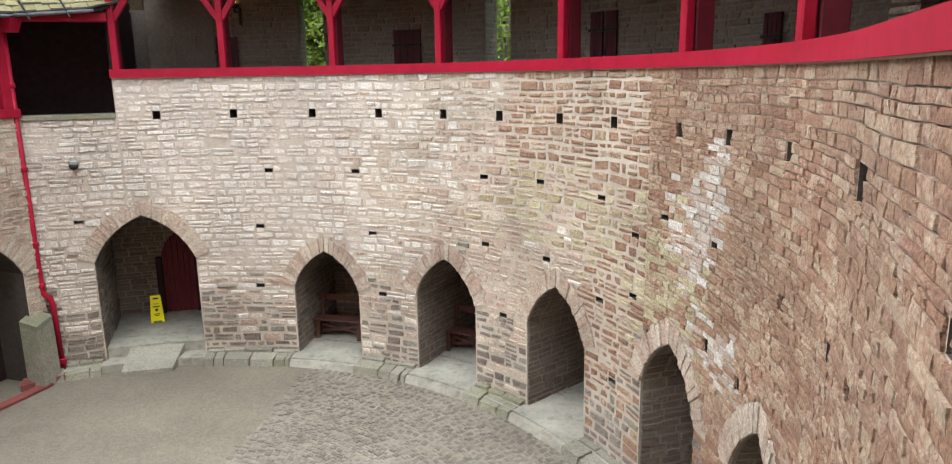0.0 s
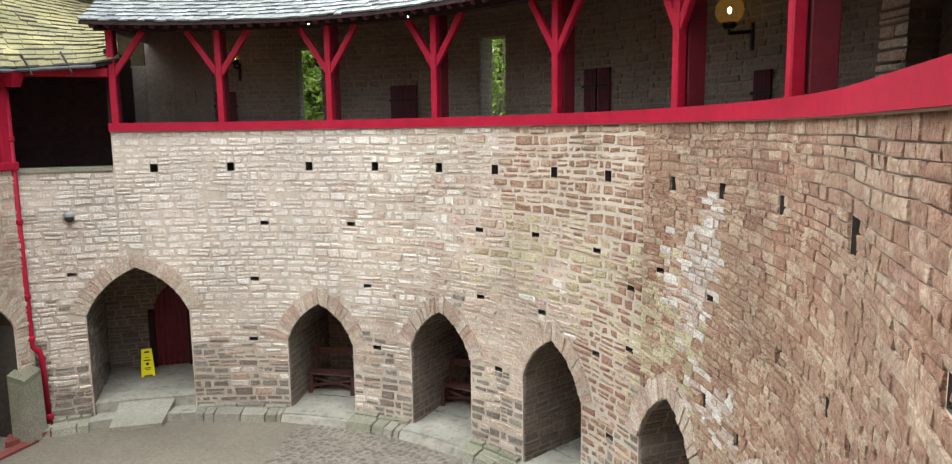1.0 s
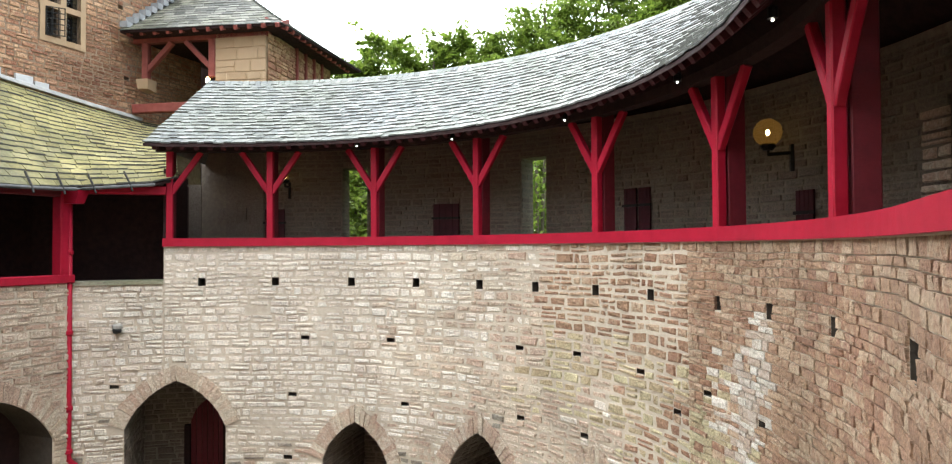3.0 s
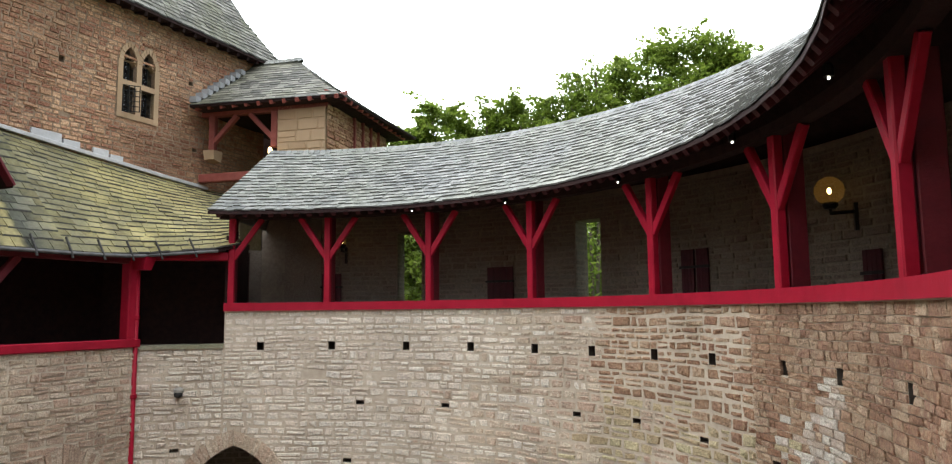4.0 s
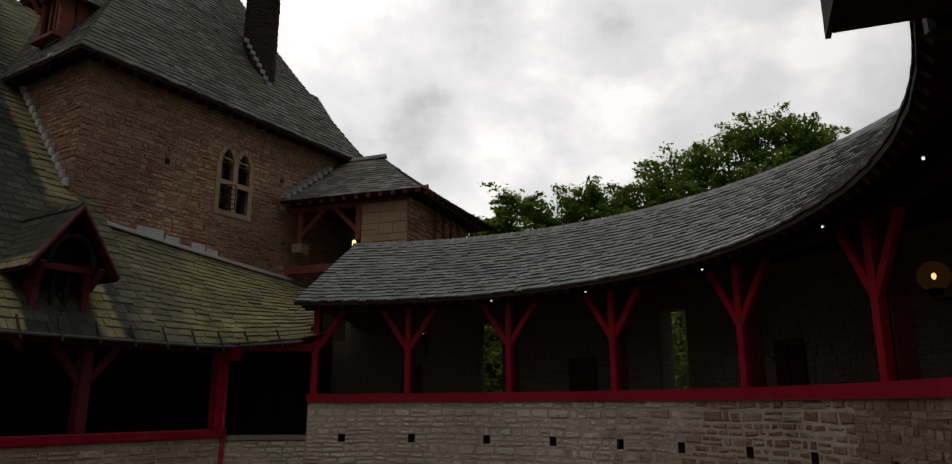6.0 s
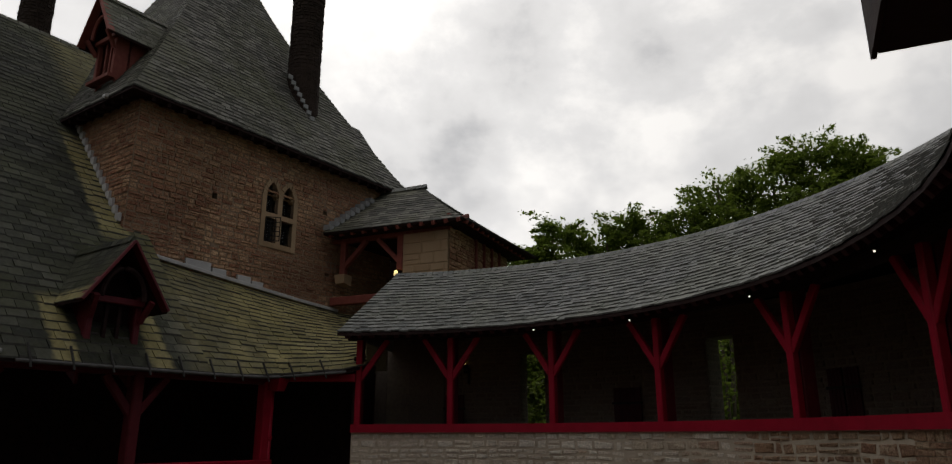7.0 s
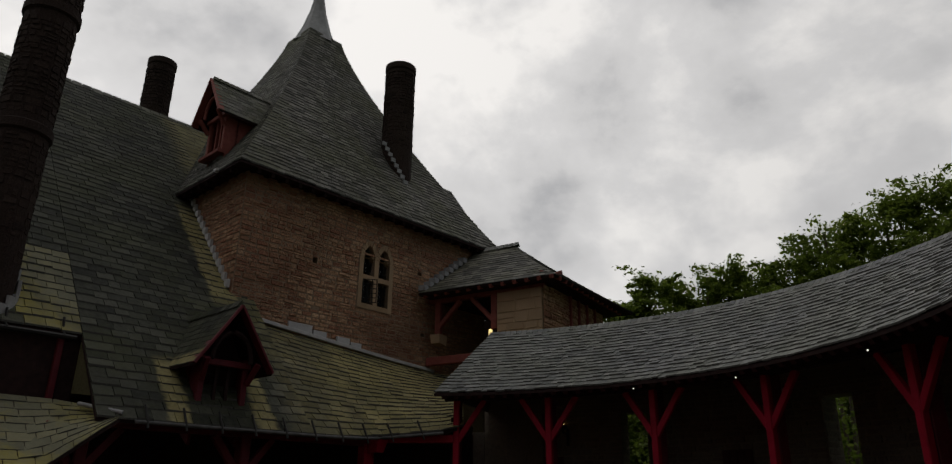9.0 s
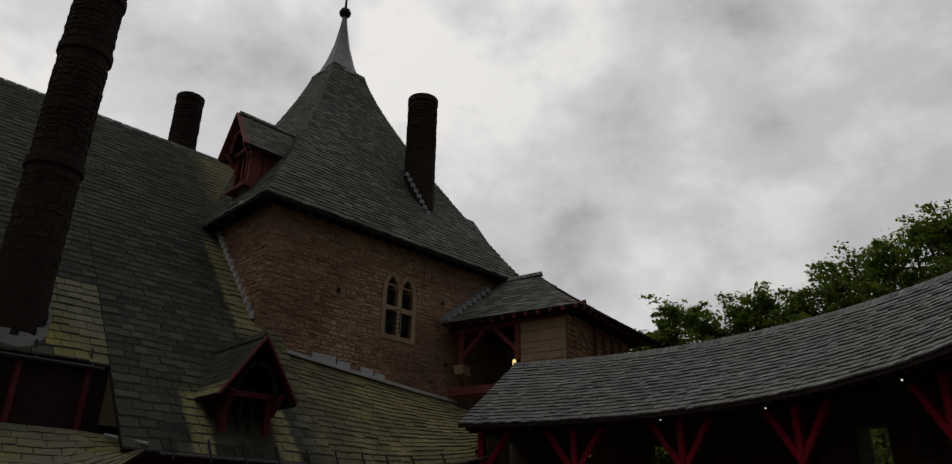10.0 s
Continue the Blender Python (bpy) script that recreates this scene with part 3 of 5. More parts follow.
PUTLOGS = [Hole(U(a) - 0.075, U(a) + 0.075, 5.03, 5.2, 0.3) for a in (105.45, 94.43, 82.4, 71.76, 61.1, 51.65, 41.5, 32.3, 21.2, 12.9, 2.5)]
PUTLOGS.append(Hole(U(-11.6) - 0.15, U(-11.6) + 0.15, 5.0, 5.25, 0.3))
for a, z in ((89.8, 3.95), (76.0, 3.96), (91.8, 2.77), (73.66, 2.71), (72.4, 1.45), (28.1, 3.6), (54.4, 4.03), (44.7, 4.07), (34.1, 4.01), (23.1, 3.99), (54.3, 2.8),
             (43.6, 2.79), (92.5, 1.47), (51.3, 1.54), (34.1, 2.43), (28.2, 2.72), (31.5, 1.25), (117.5, 3.0), (14.3, 3.89)):
    PUTLOGS.append(Hole(U(a) - 0.09, U(a) + 0.09, z - 0.04, z + 0.04, 0.22))
for a, z in ((1.8, 3.79), (-13.4, 3.9), (-7.8, 3.85), (8.8, 2.57), (14.8, 2.68), (-25.7, 4.88)):
    PUTLOGS.append(Hole(U(a) - 0.07, U(a) + 0.07, z - 0.08, z + 0.08, 0.25))
HOLES = ARCHES + PUTLOGS
reveals, reveals_low, pockets = Geo(), Geo(), Geo()
wall = solid("wall_court", backing(arc_path, U(-50), U(110.9), -0.3, TOP, HOLES, 0.7, reveal=reveals, pocket=pockets), MORTAR, "curved rubble wall of red and buff sandstone with pointed arches", "wall", "structure")
low_wall = solid("wall_court_low", backing(arc_path, U(110.9), U(124.0), -0.3, LOW_TOP, [h for h in HOLES if h.u1 > U(110.9)], 0.7, reveal=reveals_low), MORTAR, "lower stretch of curved rubble wall beside the range", "wall", "structure")
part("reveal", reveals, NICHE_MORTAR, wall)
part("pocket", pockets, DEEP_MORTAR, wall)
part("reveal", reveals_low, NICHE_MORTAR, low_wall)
RINGS = []
for i, h in enumerate(ARCHES):
    k = h.ring(0.3)
    RINGS.append(k)
court_stones = courses(uneven(arc_path, TOP), U(26), U(110.9), -0.2, TOP, HOLES, 11, keepout=RINGS, high=(0.075, 0.185), long=(0.15, 0.44), proud=(0.004, 0.024), joint=0.001, loose=1.9)
court_stones += courses(uneven(arc_path, TOP), U(-50), U(26), -0.2, TOP, HOLES, 15, keepout=RINGS, high=(0.05, 0.12), long=(0.12, 0.36), proud=(0.014, 0.024), joint=0.0008, loose=0.3)


def bearing(p):
    return math.degrees(math.atan2(p[1] - CY, p[0] - CX))


def limed(p):
    """Stones under the pale lime runs."""
    q = p[4]
    a, z = bearing(q), q[2]
    e = ((a - 16.5) / 4.0) ** 2 + ((z - 3.9) / 0.75) ** 2
    e = min(e, ((a - 13.5) / 2.0) ** 2 + ((z - 4.6) / 0.5) ** 2, ((a - 12) / 7) ** 2 + ((z - 2.6) / 0.5) ** 2 + 0.5)
    return e + 1.1 * noise.noise(Vector((a * 0.35, z * 1.6, 3.0))) + 0.55 * math.sin(97.0 * a + 61.0 * z) < 0.75


rest = [p for p in court_stones if not limed(p)]


def reddish(p):
    return bearing(p[4]) + 26 * noise.noise(Vector((bearing(p[4]) * 0.06, p[4][2] * 0.5, 8.0))) < 44


def foot_damp(p):
    """Stones darkened by splashing rain at the wall's foot, in ragged patches."""
    a, z = bearing(p[4]), p[4][2]
    return z + 1.5 * noise.noise(Vector((a * 0.13, z * 0.8, 12.0))) + 0.6 * math.sin(71.0 * a + 37.0 * z) < 1.1


def buff(p):
    """The pale buff stones high in the far part of the wall."""
    a, z = bearing(p[4]), p[4][2]
    return a + 6 * z + 30 * noise.noise(Vector((a * 0.05, z * 0.5, 15.0))) + 20 * math.sin(83.0 * a + 47.0 * z) > 86


def lichened(p):
    a, z = bearing(p[4]), p[4][2]
    e = min(((a - 40) / 16) ** 2 + ((z - 3.7) / 0.9) ** 2, ((a - 22) / 9) ** 2 + ((z - 3.0) / 1.3) ** 2)
    return e + 0.8 * math.sin(91.0 * a + 53.0 * z) + 0.8 * noise.noise(Vector((a * 0.2, z * 1.2, 21.0))) < 0.35


far_stones = [p for p in rest if not reddish(p)]
NEAR_STONES = [p for p in rest if reddish(p)]
PALE_STONES = [p for p in court_stones if limed(p)]
low_stones = courses(uneven(arc_path, LOW_TOP), U(110.9), U(124.0), -0.2, LOW_TOP - 0.07, HOLES, 12, keepout=RINGS, high=(0.075, 0.185), long=(0.15, 0.44), joint=0.001, loose=1.9)
for stones, owner in ((far_stones, wall), (low_stones, low_wall)):
    sorted_out = {"damp": [], "buff": [], "lichen": [], "plain": []}
    for p in stones:
        sorted_out["damp" if foot_damp(p) else "lichen" if lichened(p) else "buff" if buff(p) else "plain"].append(p)
    for key, mat in (("damp", FOOT_RUBBLE), ("buff", BUFF_RUBBLE), ("lichen", LICHEN_RUBBLE), ("plain", RUBBLE)):
        LATER.append((sorted_out[key], "stone", mat, owner, 60, (0,), lambda p: abs(p[4][2] - 3.0)))
for i, h in enumerate(ARCHES):
    for p in voussoirs(arc_path, h, 30 + i, long=0.33):
        ob = part("voussoir", Geo().hexa(p, skip=(0,)), RUBBLE, wall)
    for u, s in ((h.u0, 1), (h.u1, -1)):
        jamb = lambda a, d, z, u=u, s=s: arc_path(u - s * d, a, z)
        LATER.append((courses(jamb, 0.02, h.depth, h.lo, h.spring, [], 60 + i, high=(0.085, 0.17), long=(0.15, 0.4), proud=(0.006, 0.022), joint=0.004), "stone", ARCH_SHADE_RUBBLE, wall, 0, (0,), None))
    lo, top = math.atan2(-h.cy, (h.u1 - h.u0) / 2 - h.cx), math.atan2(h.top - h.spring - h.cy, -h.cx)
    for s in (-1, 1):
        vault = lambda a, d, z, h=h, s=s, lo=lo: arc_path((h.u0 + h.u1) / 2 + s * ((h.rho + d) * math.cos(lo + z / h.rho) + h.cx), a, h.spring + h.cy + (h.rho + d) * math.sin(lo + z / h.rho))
        LATER.append((courses(vault, 0.02, h.depth, 0.0, h.rho * (top - lo), [], 70 + i, high=(0.085, 0.17), long=(0.15, 0.4), proud=(0.004, 0.016), joint=0.004), "stone", ARCH_SHADE_RUBBLE, wall, 0, (0,), None))
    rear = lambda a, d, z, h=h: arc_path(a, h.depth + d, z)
    LATER.append((courses(rear, h.u0, h.u1, h.lo, h.top, [], 80 + i, high=(0.085, 0.17), long=(0.15, 0.4), proud=(0.006, 0.022), joint=0.004), "stone", ARCH_SHADE_RUBBLE, wall, 0, (0,), None))

# plinth of flat stones at the wall's foot
KERB = -0.42
g = Geo().arcbeam(-50, 124, KERB + 0.1, 2.5, -0.3, -0.02)
plinth = solid("pavement_plinth", g, CONCRETE, "worn stone step and slabs at the foot of the court wall", "pavement", "structure")
rng = random.Random(3)
edges = [(124.0, 116.6), (101.5, 87.4), (76.2, 66.9), (56.0, 47.3), (36.4, 26.6), (15.8, 9.6), (-1.5, -30.0)]
for a0, a1 in edges:
    for d0, d1, lo_z, hi_z in ((KERB - 0.05, -0.17, -0.03, 0.015), (-0.16, -0.005, 0.03, 0.05)):
        a = a0
        while a > a1 + 0.4:
            b = max(a1, a - rng.uniform(1.5, 4.6))
            z, w = rng.uniform(-0.02, 0.02), rng.uniform(0.0, 0.05) if d0 < -0.2 else 0.0
            q = [court(a - 0.08, d0 - w, -0.2), court(b + 0.08, d0 - w, -0.2), court(b + 0.08, d1, -0.2), court(a - 0.08, d1, -0.2),
                 court(a - 0.13, d0 - w + 0.04, lo_z + z), court(b + 0.13, d0 - w + 0.05, lo_z + z + rng.uniform(-0.012, 0.012)), court(b + 0.12, d1 - 0.01, hi_z + z), court(a - 0.12, d1 - 0.01, hi_z + z)]
            part("kerb_stone", Geo().hexa(q), PAVING, plinth)
            a = b
for mid, half in ((4.1, 5.1), (21.2, 5.1), (41.8, 5.2), (61.4, 5.15), (81.8, 5.3)):
    for a, b, d0, d1 in ((mid + half + 0.6, mid - half - 0.6, KERB - 0.02, 0.75), (mid + half - 0.05, mid - half + 0.05, 0.77, 2.28)):
        z = 0.0 if d0 < 0 else 0.008
        q = [court(a, d0, -0.2), court(b, d0, -0.2), court(b, d1, -0.2), court(a, d1, -0.2), court(a, d0 + 0.07, -0.06), court(b, d0 + 0.05, -0.05), court(b - 0.4 if d0 < 0 else b, d1, z), court(a, d1, z)]
        if d0 > 0:
            q[4], q[5] = court(a, d0, z), court(b, d0, z)
        part("floor_slab", Geo().hexa(q), CONCRETE, plinth)
g = Geo().arcbeam(101.95, 116.2, 0.12, 2.45, -0.1, 0.2)
part("floor_slab", g, CONCRETE, plinth)
q = [court(113.6, KERB - 0.2, -0.2), court(105.9, KERB - 0.2, -0.2), court(105.0, 0.35, -0.2), court(112.8, 0.35, -0.2),
     court(113.6, KERB - 0.2, -0.09), court(105.9, KERB - 0.2, -0.09), court(105.0, 0.35, 0.235), court(112.8, 0.35, 0.235)]
ramp_slab = solid("ramp", Geo().hexa(q), PAVING, "pale stone ramp slab up to the arched doorway", "ramp", "structure")
# coping of the low stretch
g = Geo().arcbeam(110.95, 124, -0.05, 0.75, LOW_TOP - 0.07, LOW_TOP + 0.004)
part("coping", g, PAVING, low_wall, "pale flat coping stones")
part("bedding", Geo().arcbeam(-50, 110.9, -0.045, 0.1, TOP - 0.014, TOP - 0.001), MORTAR, wall)

# ---------------------------------------------------------------- the timber gallery over the wall
gallery = thing("timber_gallery", "crimson painted timber gallery with braced posts standing on the court wall", "gallery", court(60, 0, TOP))
part("rail", Geo().arcbeam(-50, 111.0, -0.07, 0.16, TOP, RAIL), RED, gallery)
POSTS = (110.1, 95.3, 78.7, 61.6, 41.4, 21.3, 2.3)
for i, a in enumerate(POSTS):
    tang = Vector((-math.sin(radians(a)), math.cos(radians(a)), 0))
    foot, head = Vector(court(a, 0.04, RAIL)), Vector(court(a, 0.04, 7.86))
    post = part("post", Geo().beam(foot, head, 0.128, 0.135, tang), RED, gallery)
    for s in (1, -1):
        if a > 105 and s > 0:
            continue
        b = Geo().beam(foot + Vector((0, 0, 0.95)) + tang * s * 0.03, Vector(court(a, 0.04, 7.84)) + tang * s * 0.62, 0.09, 0.12, tang)
        part("brace", b, RED, post)
    # Panels in a darker red: the shadow behind each post, put into colour.
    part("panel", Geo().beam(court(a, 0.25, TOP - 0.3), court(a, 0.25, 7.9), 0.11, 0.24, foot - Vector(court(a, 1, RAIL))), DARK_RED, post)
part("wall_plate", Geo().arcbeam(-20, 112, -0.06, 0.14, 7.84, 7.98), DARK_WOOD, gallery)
EAVE_Z, RIDGE_D, RIDGE_Z = 7.93, 1.3, 9.58


def eave_d(a):
    """The eave overhangs more where the roof comes round to the stair."""
    return -0.56 - 0.11 * max(0.0, min(1.0, (55 - a) / 35))


for k in range(64):
    a = 111.5 - k * 2.07
    # Rafters near black, since the eave's shade is put into their colour.
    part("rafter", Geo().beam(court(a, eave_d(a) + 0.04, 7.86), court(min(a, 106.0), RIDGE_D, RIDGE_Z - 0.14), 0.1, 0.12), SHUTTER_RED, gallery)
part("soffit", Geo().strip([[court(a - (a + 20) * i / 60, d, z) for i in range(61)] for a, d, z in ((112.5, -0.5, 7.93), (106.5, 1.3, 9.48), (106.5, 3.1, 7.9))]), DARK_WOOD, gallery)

roof = thing("gallery_roof", "grey slate roof sweeping round the court gallery", "roof", court(60, 1.3, 7.95))
E = lambda s: court(113.0 - 133.0 * s, eave_d(113.0 - 133.0 * s), EAVE_Z)
T = lambda s: court(106.8 - 126.8 * s, RIDGE_D, RIDGE_Z)
pieces, sheet = slates(E, T, 20, 0.17, 5, thick=0.026)
LATER.append((pieces, "slate", SLATE, roof, 300, (0, 4), lambda p: (p[0][0] - 1) ** 2 + (p[0][1] - 4) ** 2))
part("boarding", sheet, DARK_WOOD, roof)
E2 = lambda s: court(107.5 - 127.5 * s, 3.3, 7.8)
part("back_slope", Geo().strip([[E2(i / 60) for i in range(61)], [T(i / 60) for i in range(61)]]), SLATE, roof)
part("hip_slope", Geo().strip([[court(113, eave_d(113), EAVE_Z), court(107.5, 3.3, 7.8)], [T(0), T(0)]]), SLATE, roof)
for k in range(150):
    a = 106.6 - k * 0.84
    q = [court(a + s * 0.38, RIDGE_D + d, RIDGE_Z + z) for s in (1, -1) for d, z in ((-0.13, -0.07), (0, 0.07), (0.13, -0.07), (0, 0.0))]
    part("ridge_tile", Geo().hexa(q), SLATE, roof)

# outer wall of the gallery, with slits; the gallery's shade is in its colour
OUT = 2.3
outer_path = lambda u, d, z: arc_path(u, OUT + d, z)
SLITS = [Hole(U(86.6), U(90.1), 5.6, 7.72, 0.5, closed=False), Hole(U(61.2), U(64.7), 5.6, 7.72, 0.5, closed=False)]
SLITS.append(Hole(U(11.2), U(15.4), 5.3, 7.5, 0.45))
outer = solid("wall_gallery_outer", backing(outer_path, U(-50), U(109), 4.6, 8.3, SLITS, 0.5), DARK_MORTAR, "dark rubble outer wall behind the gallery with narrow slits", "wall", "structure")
LATER.append((courses(outer_path, U(-50), U(104.5), 5.4, 8.2, SLITS, 21, high=(0.075, 0.16), long=(0.14, 0.38), joint=0.005), "stone", SHADED_RUBBLE, outer, 300, (0,), lambda p: abs(bearing(p[4]) - 45) + 8 * abs(p[4][2] - 6.9)))
for h in SLITS:
    for u, sgn in ((h.u0, 1), (h.u1, -1)):
        jamb = lambda a, d, z, u=u, sgn=sgn: outer_path(u - sgn * d, a, z)
        LATER.append((courses(jamb, 0.0, 0.5, h.lo, h.top, [], 22, proud=(0.004, 0.014)), "stone", SHADED_RUBBLE, outer, 0, (0,), None))
solid("gallery_floor", Geo().arcbeam(-50, 124, 0.35, OUT, 4.5, 4.62), DARK_WOOD, "dark boarded floor of the gallery walk", "floor", "structure")
# ---------------------------------------------------------------- the range beside the court
WD = Vector((0.19, 0.98, 0)).normalized()          # along the range
WN = Vector((WD.y, -WD.x, 0))                      # out of it, to the court
CORNER = Vector((-10.45, 12.75, 0))                # where the range's front meets the round wall


def rng_pt(k, d, z):
    """k metres along the range's front from its corner (minus: to the near end), d metres behind it."""
    p = CORNER + WD * k - WN * d
    return (p.x, p.y, z)


front = line_path((CORNER - WD * 12), WD, -WN)
RARCH = [Hole(9.35, 11.6, -0.3, 3.08, 2.2, 2.15), Hole(5.4, 7.65, -0.3, 3.08, 2.2, 2.15)]
reveals = Geo()
range_wall = solid("wall_range", backing(front, 0.0, 12.0, -0.3, 5.14, RARCH, 0.7, reveal=reveals), MORTAR, "rubble front wall of the range below its gallery", "wall", "structure")
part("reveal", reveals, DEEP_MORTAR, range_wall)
KEEP = []
for h in RARCH:
    k = h.ring(0.3)
    KEEP.append(k)
    for p in voussoirs(front, h, 90):
        part("voussoir", Geo().hexa(p, skip=(0,)), RUBBLE, range_wall)
LATER.append((courses(uneven(front, 5.14), 0.0, 12.0, -0.2, 5.14, RARCH, 14, keepout=KEEP, joint=0.006), "stone", RUBBLE, range_wall, 0, (0,), None))

range_gallery = thing("range_gallery", "crimson sill, posts and beams of the shaded range gallery", "gallery", rng_pt(-4, 0, 5.14))
part("rail", Geo().beam(rng_pt(-12, 0.05, 5.225), rng_pt(0.02, 0.05, 5.225), 0.24, 0.17), RED, range_gallery)
for k in (-0.16, -3.1, -6.0, -9.0):
    # Posts past the corner in darker red: gallery shade put into the paint.
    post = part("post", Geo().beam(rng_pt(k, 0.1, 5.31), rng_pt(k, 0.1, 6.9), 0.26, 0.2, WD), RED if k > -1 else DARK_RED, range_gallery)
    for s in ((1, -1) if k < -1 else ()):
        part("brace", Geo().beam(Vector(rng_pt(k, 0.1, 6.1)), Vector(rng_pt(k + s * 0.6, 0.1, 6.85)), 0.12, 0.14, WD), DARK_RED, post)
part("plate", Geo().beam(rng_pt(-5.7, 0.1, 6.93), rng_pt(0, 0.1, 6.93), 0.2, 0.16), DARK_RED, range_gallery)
c0, c1 = Vector(court(122.5, -0.05, 7.02)), Vector(court(110.6, 0.0, 7.02))
part("plate", Geo().beam(c0, c1, 0.16, 0.18), RED, range_gallery)

GUT = [rng_pt(-12, -0.35, 6.95), rng_pt(-6, -0.35, 6.96), rng_pt(-1.6, -0.35, 6.97), rng_pt(-0.55, -0.3, 7.0), court(121.5, -0.25, 7.05), court(117.0, -0.28, 7.1), court(112, -0.3, 7.15), court(109, 0.1, 7.3)]
TW0 = Vector((-13.3, 11.4, 0))                     # the tower's front


def tower_pt(k, d, z):
    p = TW0 + WD * k - WN * d
    return (p.x, p.y, z)


def algae(mat):
    """Yellow-green growth on the range's slates: rain-washed strips beside the tower and the dormer, and a spread towards the round court."""
    nt = mat.node_tree
    N, L = nt.nodes.new, nt.links.new
    sh = next(n for n in nt.nodes if n.type == "BSDF_PRINCIPLED")
    old = sh.inputs["Base Color"].links[0].from_socket
    geo = N("ShaderNodeNewGeometry")

    def val(op, a, b, clamp=False):
        n = N("ShaderNodeMath")
        n.operation, n.use_clamp = op, clamp
        for i, v in enumerate((a, b)):
            if isinstance(v, (int, float)):
                n.inputs[i].default_value = v
            else:
                L(v, n.inputs[i])
        return n.outputs[0]

    def along(way):
        n = N("ShaderNodeVectorMath")
        n.operation, n.inputs[1].default_value = "DOT_PRODUCT", way
        L(geo.outputs["Position"], n.inputs[0])
        return val("SUBTRACT", n.outputs["Value"], CORNER.dot(Vector(way)))

    def speck(scale, detail=6.0):
        n = N("ShaderNodeTexNoise")
        n.inputs["Scale"].default_value, n.inputs["Detail"].default_value = scale, detail
        L(geo.outputs["Position"], n.inputs["Vector"])
        return n.outputs[0]

    def between(v, a, b, soft=0.05):
        up = val("MULTIPLY", val("SUBTRACT", v, a - soft), 0.5 / soft, True)
        down = val("MULTIPLY", val("SUBTRACT", b + soft, v), 0.5 / soft, True)
        return val("MULTIPLY", up, down)

    ragged = val("MULTIPLY", val("SUBTRACT", speck(5.0), 0.5), 0.25)
    k, d = val("ADD", along(WD), ragged), along(-WN)
    strips = val("MULTIPLY", between(k, -3.02, -2.3), between(d, 2.3, 5.0, 0.2))
    strips = val("MAXIMUM", strips, val("MULTIPLY", between(k, -4.78, -4.4), between(d, -1.0, 0.7, 0.1)))
    strips = val("MAXIMUM", strips, val("MULTIPLY", between(k, -3.05, -2.66), between(d, -1.0, 0.85, 0.1)))
    patch = val("MULTIPLY", val("SUBTRACT", speck(1.3), 0.42), 5.0, True)
    swath = val("MULTIPLY", val("ADD", val("MULTIPLY", k, 0.25), 0.95), val("ADD", val("MULTIPLY", patch, 0.5), 0.5), True)
    swath = val("MULTIPLY", swath, between(k, -2.2, 30.0, 0.3))
    mask = val("MULTIPLY", val("MAXIMUM", val("MULTIPLY", strips, 0.8), swath), val("ADD", val("MULTIPLY", speck(16.0), 0.9), 0.4), True)
    tint, bright = N("ShaderNodeMix"), N("ShaderNodeMix")
    bright.data_type = tint.data_type = "RGBA"
    bright.blend_type, bright.inputs[0].default_value, bright.inputs[7].default_value = "ADD", 1.0, (0.25, 0.21, 0.085, 1)
    L(old, bright.inputs[6])
    L(mask, tint.inputs[0]), L(old, tint.inputs[6]), L(bright.outputs[2], tint.inputs[7])
    L(tint.outputs[2], sh.inputs["Base Color"])


algae(RANGE_SLATE)

# main roof of the range, then the strip that sweeps on under the tower
SL = math.tan(radians(48))
lower = thing("range_roof", "large mossy slate roof of the range with pale lead flashing", "roof", rng_pt(-5, 3, 7.0))


def mossy(p):
    """Rain-washed strips beside the tower and the dormer, where moss grows."""
    v = Vector(p[4]) - CORNER
    k, d = v.dot(WD), -v.dot(WN)
    w = 0.06 * noise.noise(Vector((k * 2, d * 2, 0.5)))
    return -7.9 < k < -6.0 and 0.8 < d < 2.6 and -6.9 < k + 0.25 * d + w


top_z = 6.96 + 9.55 * SL
patches = [(lambda s: rng_pt(-14.0 + 8.0 * s, 1.0143, 6.96 + 1.3643 * SL), lambda s: rng_pt(-14.0 + 8.0 * s, 9.2, top_z), 54),
           (lambda s: rng_pt(-6.0 + 4.15 * s, -0.35, 6.96), lambda s: rng_pt(-6.0 + 4.15 * s, 9.2, top_z), 63)]
for n_, (E, T, rows) in enumerate(patches):
    pieces, sheet = slates(E, T, rows, 0.3, 70 + n_, thick=0.034)
    LATER.append(([p for p in pieces if not mossy(p)], "slate", RANGE_SLATE, lower, 300 if n_ == 1 else 0, (0, 4), lambda p: p[0][2]))
    LATER.append(([p for p in pieces if mossy(p)], "mossy_slate", MOSS_SLATE, lower, 0, (0, 4), None))
    part("boarding", sheet, DARK_WOOD, lower)
E = poly([rng_pt(-1.86, -0.35, 6.96)] + GUT[3:])
T = poly([tower_pt(-0.6, 0.0, 9.75), tower_pt(0.8, 0.0, 9.62), tower_pt(2.5, 0.0, 9.47), tower_pt(4.5, 0, 9.3), tower_pt(6.0, 0, 9.22), tower_pt(7.0, -0.2, 9.2)])
pieces, sheet = slates(E, T, 20, 0.3, 8, thick=0.03)

LATER.append((pieces, "slate", RANGE_SLATE, lower, 0, (0, 4), None))
part("boarding", sheet, DARK_WOOD, lower)

